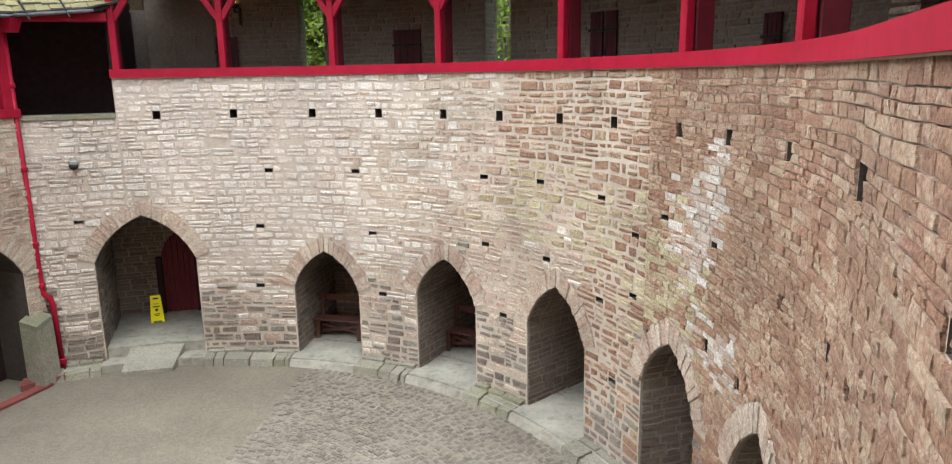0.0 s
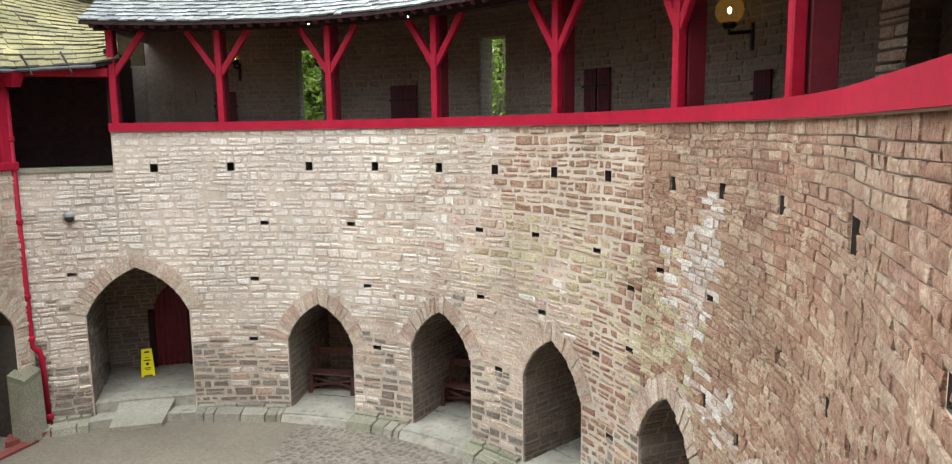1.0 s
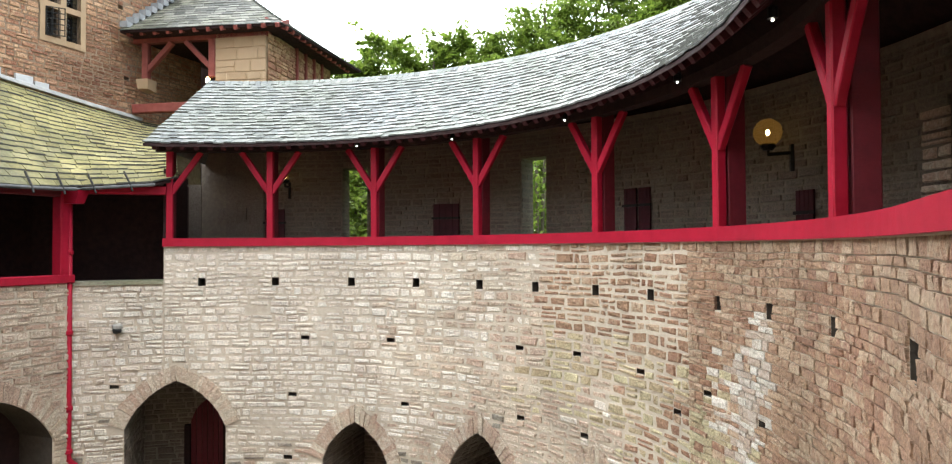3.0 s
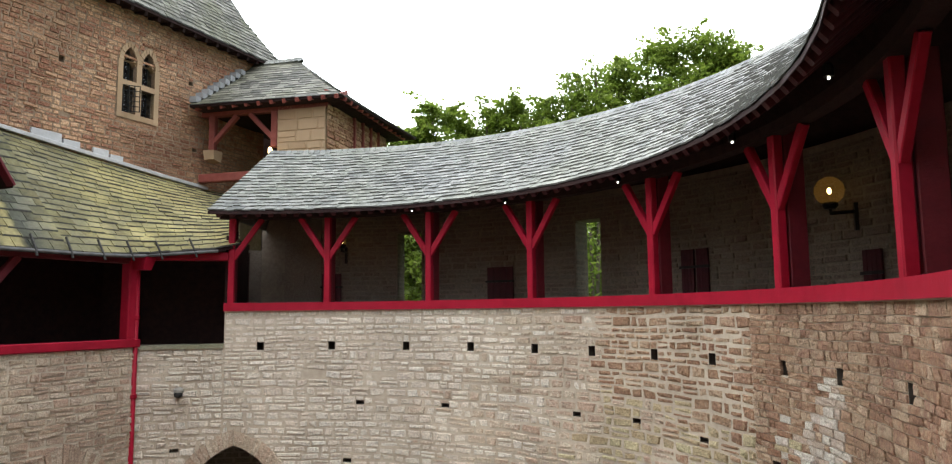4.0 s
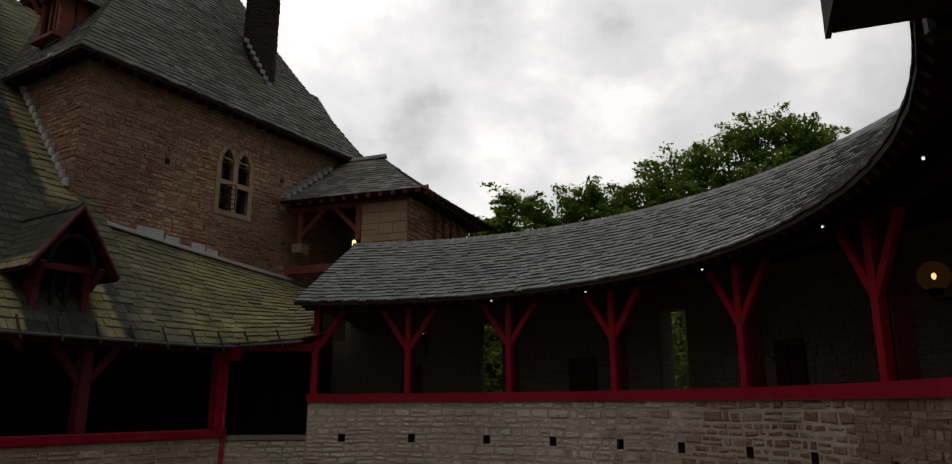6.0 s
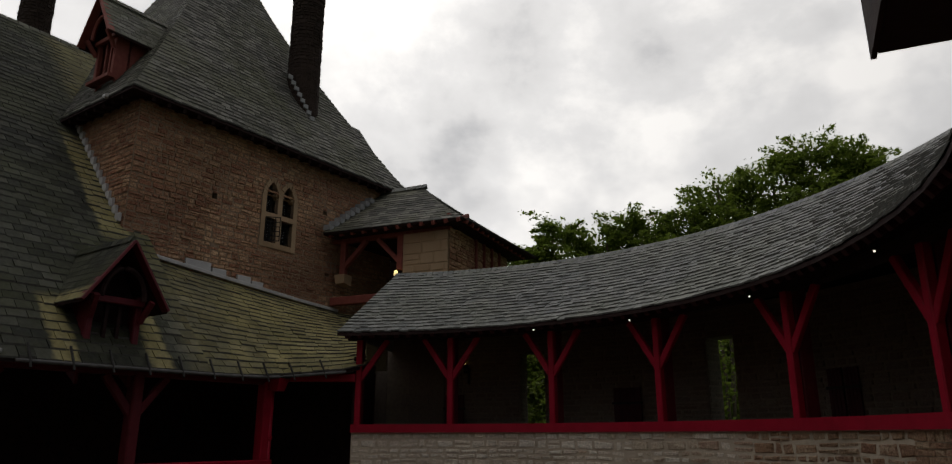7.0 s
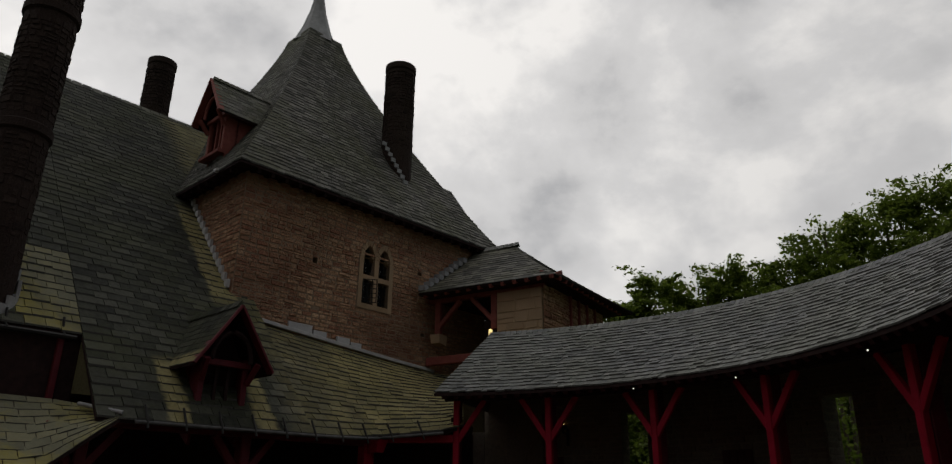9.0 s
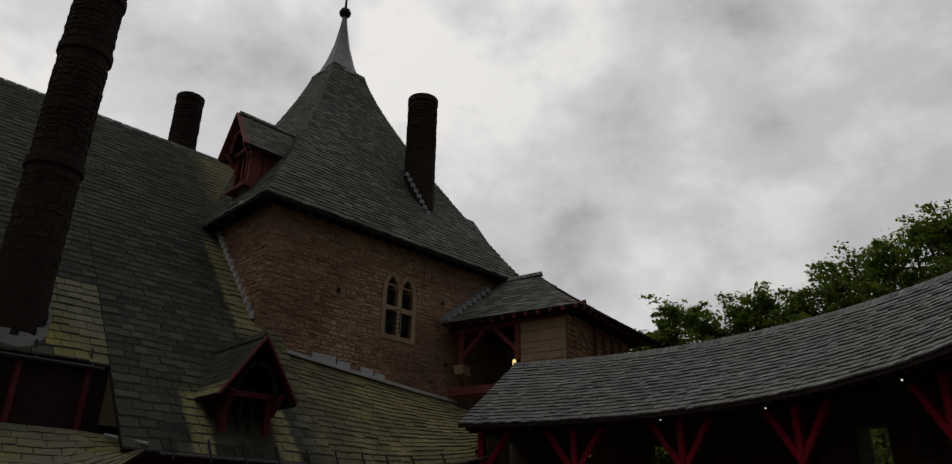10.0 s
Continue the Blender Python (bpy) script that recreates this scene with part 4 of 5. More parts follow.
# ---------------------------------------------------------------- the tower
KA, KB, DEEP, TE = -0.58, 8.3, 9.2, 13.44
tower = thing("stone_tower", "square red sandstone tower under a steep bell-cast slate roof", "tower", tower_pt(4, 4.5, 4.0))
path_f = line_path(TW0, WD, -WN)
LIGHTS = [Hole(3.22, 3.62, 10.8, 11.48, 0.3, closed=False), Hole(3.77, 4.17, 10.8, 11.48, 0.3, closed=False), Hole(3.22, 3.62, 11.62, 12.5, 0.3, 12.12, closed=False), Hole(3.77, 4.17, 11.62, 12.5, 0.3, 12.12, closed=False)]
THOLES = [Hole(1.64 - .07, 1.64 + .07, 11.55, 11.7, 0.25), Hole(1.7 - .08, 1.7 + .08, 9.68, 9.82, 0.25), Hole(5.3, 5.45, 12.05, 12.17, 0.25), Hole(5.5, 5.66, 10.24, 10.36, 0.25)]
body = part("wall", backing(path_f, KA, KB, 4.0, TE + 0.3, LIGHTS + THOLES), TOWER_MORTAR, tower)
KEEPOUT = [Hole(3.08, 4.31, 10.66, 12.2, 0)]
for h in LIGHTS[2:]:
    k = h.ring(0.14)
    KEEPOUT.append(k)
LATER.append((courses(uneven(path_f, TE), KA, KB, 8.6, TE + 0.1, LIGHTS + THOLES, 41, joint=0.003, high=(0.07, 0.16), long=(0.13, 0.38), proud=(0.004, 0.028), keepout=KEEPOUT), "stone", TOWER_RUBBLE, body, 0, (0,), None))
window = part("window", backing(lambda u, d, z: path_f(u, d - 0.035, z), 3.08, 4.31, 10.66, 12.12, [Hole(h.u0, h.u1, h.lo, min(h.top, 12.119), 0.12, closed=False) for h in LIGHTS], 0.05), ASHLAR, tower, "buff stone window with two trefoil lights")
for h in LIGHTS[2:]:
    for p in voussoirs(path_f, h, 43, long=0.14, each=0.2):
        part("frame_stone", Geo().hexa(p, skip=(0,)), ASHLAR, window)
    for sg in (-1, 1):
        m = (h.u0 + h.u1) / 2 + sg * 0.2
        part("cusp", Geo().hexa([path_f(m + a, d, z) for d in (0.16, 0.02) for a, z in ((0, 12.05), (-sg * 0.075, 12.14), (-sg * 0.06, 12.2), (0, 12.32))]), ASHLAR, window)
for i, h in enumerate(LIGHTS):
    g = Geo()
    d = 0.14
    g.face(path_f(h.u0, d, h.lo), path_f(h.u1, d, h.lo), path_f(h.u1, d, h.top), path_f(h.u0, d, h.top))
    pane = part("pane", g, GLASS, window)
    g = Geo()
    nz_ = 5
    for q in range(nz_ + 1):
        z = h.lo + (h.top - h.lo) * q / nz_
        g.beam(path_f(h.u0, d - 0.015, z), path_f(h.u1, d - 0.015, z), 0.014, 0.016)
    for q in range(4):
        u = h.u0 + (h.u1 - h.u0) * q / 3
        g.beam(path_f(u, d - 0.02, h.lo), path_f(u, d - 0.02, h.top), 0.014, 0.016, tuple(WN))
    part("glazing_bar", g, IRON, pane)
g = Geo()
for q in range(6):
    g.beam(path_f(3.24, -0.05, 10.82 + 0.13 * q), path_f(3.55, -0.26, 10.82 + 0.13 * q), 0.02, 0.02)
for q in range(4):
    g.beam(path_f(3.24 + 0.103 * q, -0.05 - 0.07 * q, 10.81), path_f(3.24 + 0.103 * q, -0.05 - 0.07 * q, 11.48), 0.02, 0.02, tuple(WN))
part("casement", g, IRON, window, "black iron casement standing ajar")
TA = Vector(tower_pt(KA, 0, 0))
path_l = line_path(TA, -WN, WD)
side = part("wall", backing(path_l, 0, DEEP, 4.0, TE + 0.3, []), TOWER_MORTAR, tower)
LATER.append((courses(path_l, 0, 6.0, 9.3, TE + 0.1, [], 42, joint=0.003, high=(0.07, 0.16), long=(0.13, 0.38), proud=(0.004, 0.028)), "stone", TOWER_RUBBLE, side, 0, (0,), None))
TB = Vector(tower_pt(KB, 0, 0))
part("wall", backing(line_path(TB, -WN, -WD), 0, DEEP, 4.0, TE + 0.3, []), MORTAR, tower)
part("wall", backing(line_path(Vector(tower_pt(KA, DEEP, 0)), WD, -WN), 0, KB - KA, 4.0, TE + 0.3, []), DARK_MORTAR, tower)
# Near-black wall added to make the room behind the window dark.
part("inner_wall", backing(line_path(Vector(tower_pt(KA, 2.5, 0)), WD, -WN), 0, KB - KA, 4.0, TE + 0.3, []), DARK_WOOD, tower)
APEX_K, APEX_D, APEX_Z = 3.86, 4.6, 21.65
O = 0.45
corner_pts = [tower_pt(KA - O, DEEP + O, TE), tower_pt(KA - O, -O, TE), tower_pt(KB + O, -O, TE), tower_pt(KB + O, DEEP + O, TE)]
top_pts = [tower_pt(APEX_K - 0.7, APEX_D + 0.7, APEX_Z), tower_pt(APEX_K - 0.7, APEX_D - 0.7, APEX_Z), tower_pt(APEX_K + 0.7, APEX_D - 0.7, APEX_Z), tower_pt(APEX_K + 0.7, APEX_D + 0.7, APEX_Z)]
troof = part("roof", Geo().strip([[Vector(p) + Vector((0, 0, -0.05)) for p in corner_pts + corner_pts[:1]], [tower_pt(4, 4.5, TE + 0.5)] * 5]), DARK_WOOD, tower)
for i in range(4):
    a, b, c, d = corner_pts[i], corner_pts[(i + 1) % 4], top_pts[i], top_pts[(i + 1) % 4]
    pieces, sheet = slates(lambda s: Vector(a).lerp(Vector(b), s), lambda s: Vector(c).lerp(Vector(d), s), 58, 0.24, 100 + i, bend=1.24, thick=0.04)
    # Left and front faces in the darker slate, right and back in the lighter.
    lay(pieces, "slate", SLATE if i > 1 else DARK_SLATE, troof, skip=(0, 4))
    part("boarding", sheet, DARK_WOOD, troof)
ax, ay, _ = tower_pt(APEX_K, APEX_D, 0)
part("spire", Geo().lathe((ax, ay, APEX_Z - 0.15), [(0.82, 0), (0.56, 0.65), (0.32, 1.5), (0.17, 2.35), (0.1, 2.85), (0.06, 3.05)], 10), LEAD, troof)
part("finial", Geo().lathe((ax, ay, APEX_Z + 2.85), [(0.05, 0), (0.2, 0.08), (0.24, 0.2), (0.18, 0.34), (0.05, 0.42), (0.04, 1.2)], 14), IRON, troof, smooth=True)

# ---------------------------------------------------------------- hoist house beside the tower
hoist = thing("hoist_house", "small slate-roofed timber and stone house hung beside the tower", "house", (-10, 19, 8.0))
EZ = 11.4
ec = [(-12.05, 16.35, EZ), (-7.75, 16.55, EZ), (-7.45, 21.6, EZ), (-11.9, 21.6, EZ)]
rl, rr = (-11.75, 19.0, 13.4), (-10.3, 19.05, 13.4)
hroof = part("roof", Geo().strip([[Vector(p) + Vector((0, 0, -0.06)) for p in ec[:2]], [Vector(p) + Vector((0, 0, -0.06)) for p in (ec[3], ec[2])]]), DARK_WOOD, hoist)
for i, (a, b, c, d) in enumerate(((ec[0], ec[1], rl, rr), (ec[1], ec[2], rr, rr), (ec[2], ec[3], rr, rl))):
    pieces, sheet = slates(lambda s: Vector(a).lerp(Vector(b), s), lambda s: Vector(c).lerp(Vector(d), s), 16, 0.3, 120 + i, bend=1.12, v1=0.99)
    lay(pieces, "slate", HOIST_SLATE, hroof, skip=(0, 4))
    part("boarding", sheet, DARK_WOOD, hroof)
part("pier", Geo().box((-9.75, 16.95, 8.0), (-8.35, 17.4, EZ)), ASHLAR, hoist)
part("wall", Geo().box((-8.6, 17.4, 8.0), (-8.3, 21.2, EZ)), TOWER_RUBBLE, hoist)
part("beam", Geo().beam((-12.1, 17.0, 9.5), (-9.7, 17.0, 9.5), 0.2, 0.24), FADED_RED, hoist)
part("back_wall", Geo().box((-14, 20.9, 6.0), (-8.7, 21.2, 11.6)), DARK_WOOD, hoist)

# ---------------------------------------------------------------- chimneys
def chimney(az, dist, r, z0, z1, rings, label):
    p = heading(az, 0) * dist
    c = thing("chimney", label, "chimney", (p.x, p.y, z0), "round chimneys")
    prof = [(r * 1.04, 0.0)]
    for zr in rings:
        prof += [(r, zr - 0.12), (r * 1.12, zr - 0.08), (r * 1.12, zr + 0.08), (r, zr + 0.12)]
    prof += [(r * 0.97, z1 - z0 - 0.3), (r * 1.06, z1 - z0 - 0.25), (r * 1.06, z1 - z0 - 0.05), (r * 0.9, z1 - z0)]
    shaft = part("shaft", Geo().lathe((p.x, p.y, z0), prof, 28), BRICK, c, smooth=False)
    LATER.append((courses(lambda u, d, z: (p.x + (r + 0.005 - d) * math.cos(u / r), p.y + (r + 0.005 - d) * math.sin(u / r), z), 0.0, 2 * math.pi * r, z0, z1 - 0.4, [Hole(-9, 9, z0 + q - 0.14, z0 + q + 0.14, 0) for q in rings],
                          int(az), high=(0.1, 0.18), long=(0.14, 0.26), proud=(0.005, 0.02)), "stone", BRICK, shaft, 0, (0,), None))
    return c


chimney(38.8, 21.6, 0.5, 14.6, 19.85, (), "tall round dark stone chimney on the tower roof")
chimney(58.85, 24.6, 0.46, 15.5, 20.3, (), "round dark stone chimney behind the roof ridge")
chimney(67.15, 14.6, 0.46, 8.7, 17.2, (3.4, 6.0, 7.4), "round dark stone chimney with raised bands")

cp = heading(67.15, 0) * 14.6
for i in range(22):
    t = 2 * math.pi * i / 22
    p = cp + Vector((math.cos(t), math.sin(t), 0)) * 0.53
    z = 6.96 + (-(p - CORNER).dot(WN) + 0.35) * SL + 0.1
    part("apron_step", Geo().beam(Vector((p.x, p.y, z - 0.12)), Vector((p.x, p.y, z + (0.1 if i % 2 else 0.17))), 0.16, 0.06, (math.cos(t), math.sin(t), 0)), LEAD, lower)
# ---------------------------------------------------------------- trees
def tree(name, x, y, z0, high, wide, n, seed):
    rng = random.Random(seed)
    t = thing(name, "leafy green broadleaf tree beyond the curtain wall", "tree", (x, y, z0), "trees beyond the wall")
    part("trunk", Geo().tube([(x, y, z0), (x + 0.2, y, z0 + high * 0.3), (x, y + 0.2, z0 + high * 0.7)], 0.3), BARK, t)
    top = Vector((x, y + 0.2, z0 + high * 0.7))
    g, sprays = Geo(), []
    for i in range(330):
        a, h = rng.uniform(0, 6.283), rng.uniform(0.45, 1.0)
        full = math.sqrt(max(0.03, 1 - ((h - 0.6) / 0.42) ** 2))
        r = wide * full * math.sqrt(rng.uniform(0.1, 1.0)) * rng.uniform(0.85, 1.12)
        c = Vector((x + r * math.cos(a), y + r * math.sin(a), z0 + high * h - rng.uniform(0, 0.5)))
        way = Vector((math.cos(a) * (0.3 + r / wide), math.sin(a) * (0.3 + r / wide), rng.uniform(-0.15, 0.75))).normalized()
        sprays.append((c, way, rng.uniform(0.5, 1.25)))
    limbs = Geo()
    for c, way, l in sprays[:26]:
        limbs.tube([top - Vector((0, 0, high * 0.25)), top.lerp(c, 0.5) - Vector((0, 0, 0.5)), c], 0.05, 5)
    part("limb", limbs, BARK, t)
    for i in range(n):
        c, way, l = sprays[i % len(sprays)]
        s_ = rng.random()
        p = c + way * l * (s_ * 1.25 - 0.4) + Vector((rng.gauss(0, 1), rng.gauss(0, 1), rng.gauss(0, 0.55))) * 0.27 * l * (1.15 - 0.85 * s_)
        p.z -= 0.22 * l * s_ * s_
        s = rng.uniform(0.05, 0.11)
        u = (way + Vector((rng.gauss(0, 0.8), rng.gauss(0, 0.8), rng.gauss(0, 0.5) - 0.2))).normalized()
        w = u.cross(Vector((rng.gauss(0, 0.5), rng.gauss(0, 0.5), 1.0))).normalized()
        g.face(p - u * s, p + w * s * 0.55, p + u * s, p - w * s * 0.55)
    part("crown", g, LEAF, t)
    return t


TREES = [(19.2, 27, 12.7, 1.4), (17.2, 27, 13.9, 2.2), (14.0, 28, 13.7, 2.8), (10.6, 27.5, 14.1, 2.6), (7.2, 28, 14.2, 2.6), (3.8, 28, 15.2, 2.7), (0.6, 28, 16.0, 2.8),
         (-2.8, 27.5, 16.2, 2.7), (-5.6, 27, 15.7, 1.7), (-9.5, 28, 13.7, 2.6), (27, 30, 9.5, 3.5), (15.5, 22.5, 9.6, 2.8), (5.0, 21, 9.6, 2.8), (10.5, 23, 9.6, 2.6)]
for i, (az, d, top, wide) in enumerate(TREES):
    p = heading(az, 0) * d
    tree("tree", p.x, p.y, -4.0, top + 4.0, wide, 36000 if top > 10 else 8000, 200 + i)

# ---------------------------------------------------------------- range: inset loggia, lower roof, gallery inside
# Loggia wall near black: the shade of its recess is in the colour.
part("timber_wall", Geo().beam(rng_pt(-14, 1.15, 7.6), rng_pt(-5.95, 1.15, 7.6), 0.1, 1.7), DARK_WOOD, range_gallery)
for k in (-6.3, -7.4, -8.5, -9.6):
    part("stud", Geo().beam(rng_pt(k, 1.06, 7.0), rng_pt(k, 1.06, 8.4), 0.12, 0.1, WD), DARK_RED, range_gallery)
porch = thing("lean_to_roof", "low mossy slate lean-to roof with a lead hip", "roof", rng_pt(-9, 0, 6.0))
E = poly([rng_pt(-5.62, -0.36, 6.97), rng_pt(-6.95, -1.2, 6.1), rng_pt(-14, -1.2, 6.1)])
T = poly([rng_pt(-5.6, -0.34, 7.05), rng_pt(-6.2, 0.9, 7.3), rng_pt(-14, 1.05, 7.36)])
pieces, sheet = slates(E, T, 9, 0.36, 77)
LATER.append((pieces, "mossy_slate", MOSS_SLATE, porch, 0, (0, 4), None))
part("boarding", sheet, DARK_WOOD, porch)
part("lead_hip", Geo().tube([rng_pt(-5.6, -0.36, 7.06), rng_pt(-5.95, -0.1, 7.14), rng_pt(-6.1, 0.2, 7.2)], 0.035), LEAD, porch)
# Sheets put in behind gallery and arches; their near-black colour is the shade.
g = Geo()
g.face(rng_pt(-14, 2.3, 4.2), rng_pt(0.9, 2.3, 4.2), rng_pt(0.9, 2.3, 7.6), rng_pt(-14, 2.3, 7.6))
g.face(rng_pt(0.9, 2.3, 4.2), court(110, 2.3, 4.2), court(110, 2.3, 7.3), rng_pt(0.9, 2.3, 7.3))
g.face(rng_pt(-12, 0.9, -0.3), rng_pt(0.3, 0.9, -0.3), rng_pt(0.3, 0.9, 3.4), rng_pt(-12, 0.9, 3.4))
solid("wall_range_back", g, DARK_WOOD, "near-black sheets standing for shade inside the range gallery and arches", "wall", "structure")
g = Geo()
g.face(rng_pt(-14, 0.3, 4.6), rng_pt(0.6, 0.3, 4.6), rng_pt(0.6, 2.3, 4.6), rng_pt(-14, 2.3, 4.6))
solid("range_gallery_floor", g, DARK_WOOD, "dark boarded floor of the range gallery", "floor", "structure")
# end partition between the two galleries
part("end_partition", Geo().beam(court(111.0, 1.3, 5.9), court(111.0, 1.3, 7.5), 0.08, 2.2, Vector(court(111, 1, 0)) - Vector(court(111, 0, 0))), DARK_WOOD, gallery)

# gutter and snow guards
gutter = thing("gutter", "pale half-round metal gutter with black iron snow brackets", "gutter", rng_pt(-3, -0.4, 6.95))
line = poly([Vector(p) + Vector((0, 0, -0.03)) + WN * 0.06 for p in [rng_pt(-5.4, -0.35, 6.96)] + GUT[2:7]])
part("channel", Geo().tube([line(i / 40) for i in range(41)], 0.034, 8), DARK_LEAD, gutter, smooth=True)
for i in range(10):
    p = line(0.03 + 0.1 * i)
    b = p - WN * 0.16 + Vector((0, 0, 0.3))
    part("snow_bracket", Geo().tube([p + WN * 0.07 + Vector((0, 0, -0.1)), p + Vector((0, 0, 0.05)), b], 0.022, 6), IRON, gutter)
upper_line = [rng_pt(-14 + 7.9 * i / 20, 0.93, 6.96 + 1.35 * SL - 0.08) for i in range(21)]
part("channel", Geo().tube(upper_line, 0.05, 8), IRON, gutter)
for k in (-6.3, -7.2, -8.1, -9.0):
    part("snow_bracket", Geo().tube([rng_pt(k, 0.9, 8.4), rng_pt(k, 1.05, 8.5), rng_pt(k, 1.12, 8.75)], 0.022, 6), IRON, gutter)

# downpipe
pipe = thing("downpipe", "crimson painted cast-iron downpipe with a hopper head", "downpipe", court(122.2, -0.1, -0.1))
part("pipe", Geo().tube([court(123.3, -0.1, 6.75), court(123.3, -0.1, 1.72), court(123.2, -0.1, 1.62), court(122.4, -0.12, 1.52), court(122.2, -0.12, 1.4), court(122.0, -0.14, -0.02)], 0.055, 12), RED, pipe, smooth=True)
hp = Vector(court(123.1, -0.16, 6.72))
part("hopper", Geo().hexa([hp + Vector((x * 0.2, y * 0.12, 0)) for x, y in ((-1, -1), (1, -1), (1, 1), (-1, 1))] + [hp + Vector((x * 0.29, y * 0.16, 0.26)) for x, y in ((-1, -1), (1, -1), (1, 1), (-1, 1))]), RED, pipe)
for z in (5.7, 4.1, 2.6, 1.75):
    part("collar", Geo().lathe(court(123.3, -0.1, z), [(0.06, 0), (0.078, 0.02), (0.078, 0.08), (0.06, 0.1)], 12), RED, pipe)
part("collar", Geo().lathe(court(122.0, -0.14, 0.1), [(0.06, 0), (0.08, 0.02), (0.08, 0.1), (0.06, 0.12)], 12), RED, pipe)

# stub pier, painted kerb and dark stair pit beside the range
pv = Vector((-10.42, 12.38, -0.18))
q = [pv + Vector((x, y, 0)) for x, y in ((-0.2, -0.22), (0.2, -0.26), (0.22, 0.2), (-0.2, 0.22))] + [pv + Vector((x, y, z)) for x, y, z in ((-0.19, -0.22, 1.3), (0.19, -0.24, 1.2), (0.2, 0.2, 1.3), (-0.19, 0.22, 1.42))]
pier = thing("stub_pier", "low weathered stone pier with a sloping cap beside the downpipe", "pier", pv)
part("block", Geo().hexa([Vector((a.x, a.y, a.z)) for a in q[:4]] + [p * 1.0 for p in q[4:]]), PAVING, pier)
part("cap", Geo().hexa([Vector(p) + Vector((0, 0, 0.002)) for p in q[4:]] + [Vector(p) + Vector((0, 0, 0.1)) for p in q[4:]]), PAVING, pier)
g = Geo().hexa([(-10.75, 12.2, -0.17), (-10.3, 12.75, -0.17), (-10.1, 12.55, -0.17), (-10.62, 11.95, -0.17), (-10.75, 12.2, 0.0), (-10.3, 12.75, 0.0), (-10.1, 12.55, -0.05), (-10.62, 11.95, -0.05)])
g.hexa([rng_pt(-8, -0.18, -0.17), rng_pt(-0.4, -0.18, -0.17), rng_pt(-0.4, -0.36, -0.17), rng_pt(-8, -0.36, -0.17), rng_pt(-8, -0.18, -0.1), rng_pt(-0.4, -0.18, -0.1), rng_pt(-0.4, -0.36, -0.12), rng_pt(-8, -0.36, -0.12)])
solid("painted_kerb", g, RED_FLOOR, "worn red painted kerb at the foot of the range", "kerb", "structure")

# fixed camera housing on the low wall
cm = thing("wall_camera", "small pale camera housing with a dark dome on the wall", "camera", court(117.1, -0.05, 4.15))
part("bracket", Geo().lathe(court(117.1, -0.05, 4.2), [(0.09, -0.02), (0.1, 0.0), (0.1, 0.05), (0.06, 0.09)], 14), PALE_PLASTIC, cm)
part("dome", Geo().lathe(court(117.1, -0.09, 4.08), [(0.02, 0), (0.075, 0.03), (0.09, 0.08), (0.08, 0.11)], 14), BLACK, cm, smooth=True)

# ---------------------------------------------------------------- flashing
flash = thing("lead_flashing", "pale stepped lead flashing along the tower wall", "flashing", tower_pt(2, -0.05, 9.5))
fl = [tower_pt(-0.55, -0.05, 9.83), tower_pt(0.8, -0.05, 9.7), tower_pt(2.5, -0.05, 9.55), tower_pt(4.5, -0.05, 9.38), tower_pt(6.0, -0.05, 9.28)]
for a, b in zip(fl, fl[1:]):
    part("strip", Geo().beam(a, b, 0.14, 0.09), PALE_LEAD, flash)
for k0, k1, z in ((-0.5, 0.05, 9.9), (1.0, 1.7, 9.78), (1.75, 2.15, 9.68), (2.5, 2.9, 9.64), (2.95, 3.3, 9.56)):
    part("step", Geo().beam(tower_pt(k0, -0.03, z), tower_pt(k1, -0.03, z), 0.08, 0.2), PALE_LEAD, flash)
for i in range(17):
    d = 0.1 + i * 0.19
    z = 6.96 + (d + 2.89) * SL + 0.24
    part("step", Geo().beam(tower_pt(KA - 0.05, d, z), tower_pt(KA - 0.05, d + 0.17, z), 0.07, 0.2), PALE_LEAD, flash)
part("valley", Geo().tube([tower_pt(KA - 0.62, 0.35, 13.36), tower_pt(KA - 0.5, 0.6, 13.42), tower_pt(KA - 0.46, 0.8, 13.52)], 0.045, 6), PALE_LEAD, flash)

# tower eave rafters
for i in range(22):
    k = KA + 0.1 + i * 0.4
    part("rafter_foot", Geo().beam(tower_pt(k, -0.4, TE - 0.1), tower_pt(k, 0.1, TE + 0.05), 0.09, 0.11), DARK_WOOD, troof)
for i in range(9):
    part("rafter_foot", Geo().beam(tower_pt(KA - 0.4, 0.1 + i * 0.4, TE - 0.1), tower_pt(KA + 0.1, 0.1 + i * 0.4, TE + 0.05), 0.09, 0.11), DARK_WOOD, troof)
# ridge cresting of the range
for i in range(60):
    k = -14 + i * 0.3
    if k < 1.5:
        part("ridge_tile", Geo().hexa([rng_pt(k + a, 9.2 + d, top_z + z) for a in (0.0, 0.27) for d, z in ((-0.14, -0.1), (0, 0.09), (0.14, -0.1), (0, -0.02))]), DARK_SLATE, lower)
g = Geo()
g.face(rng_pt(-14, 9.2, top_z), rng_pt(3, 9.2, top_z), rng_pt(3, 18, 7), rng_pt(-14, 18, 7))
part("back_slope", g, DARK_SLATE, lower)
E = lambda s: rng_pt(-1.85 + 4.5 * s, 6.5, 6.96 + 6.85 * SL)
T = lambda s: rng_pt(-1.85 + 4.5 * s, 9.2, top_z)
pieces, sheet = slates(E, T, 13, 0.38, 79)
LATER.append((pieces, "slate", RANGE_SLATE, lower, 0, (0, 4), None))
part("boarding", sheet, DARK_WOOD, lower)

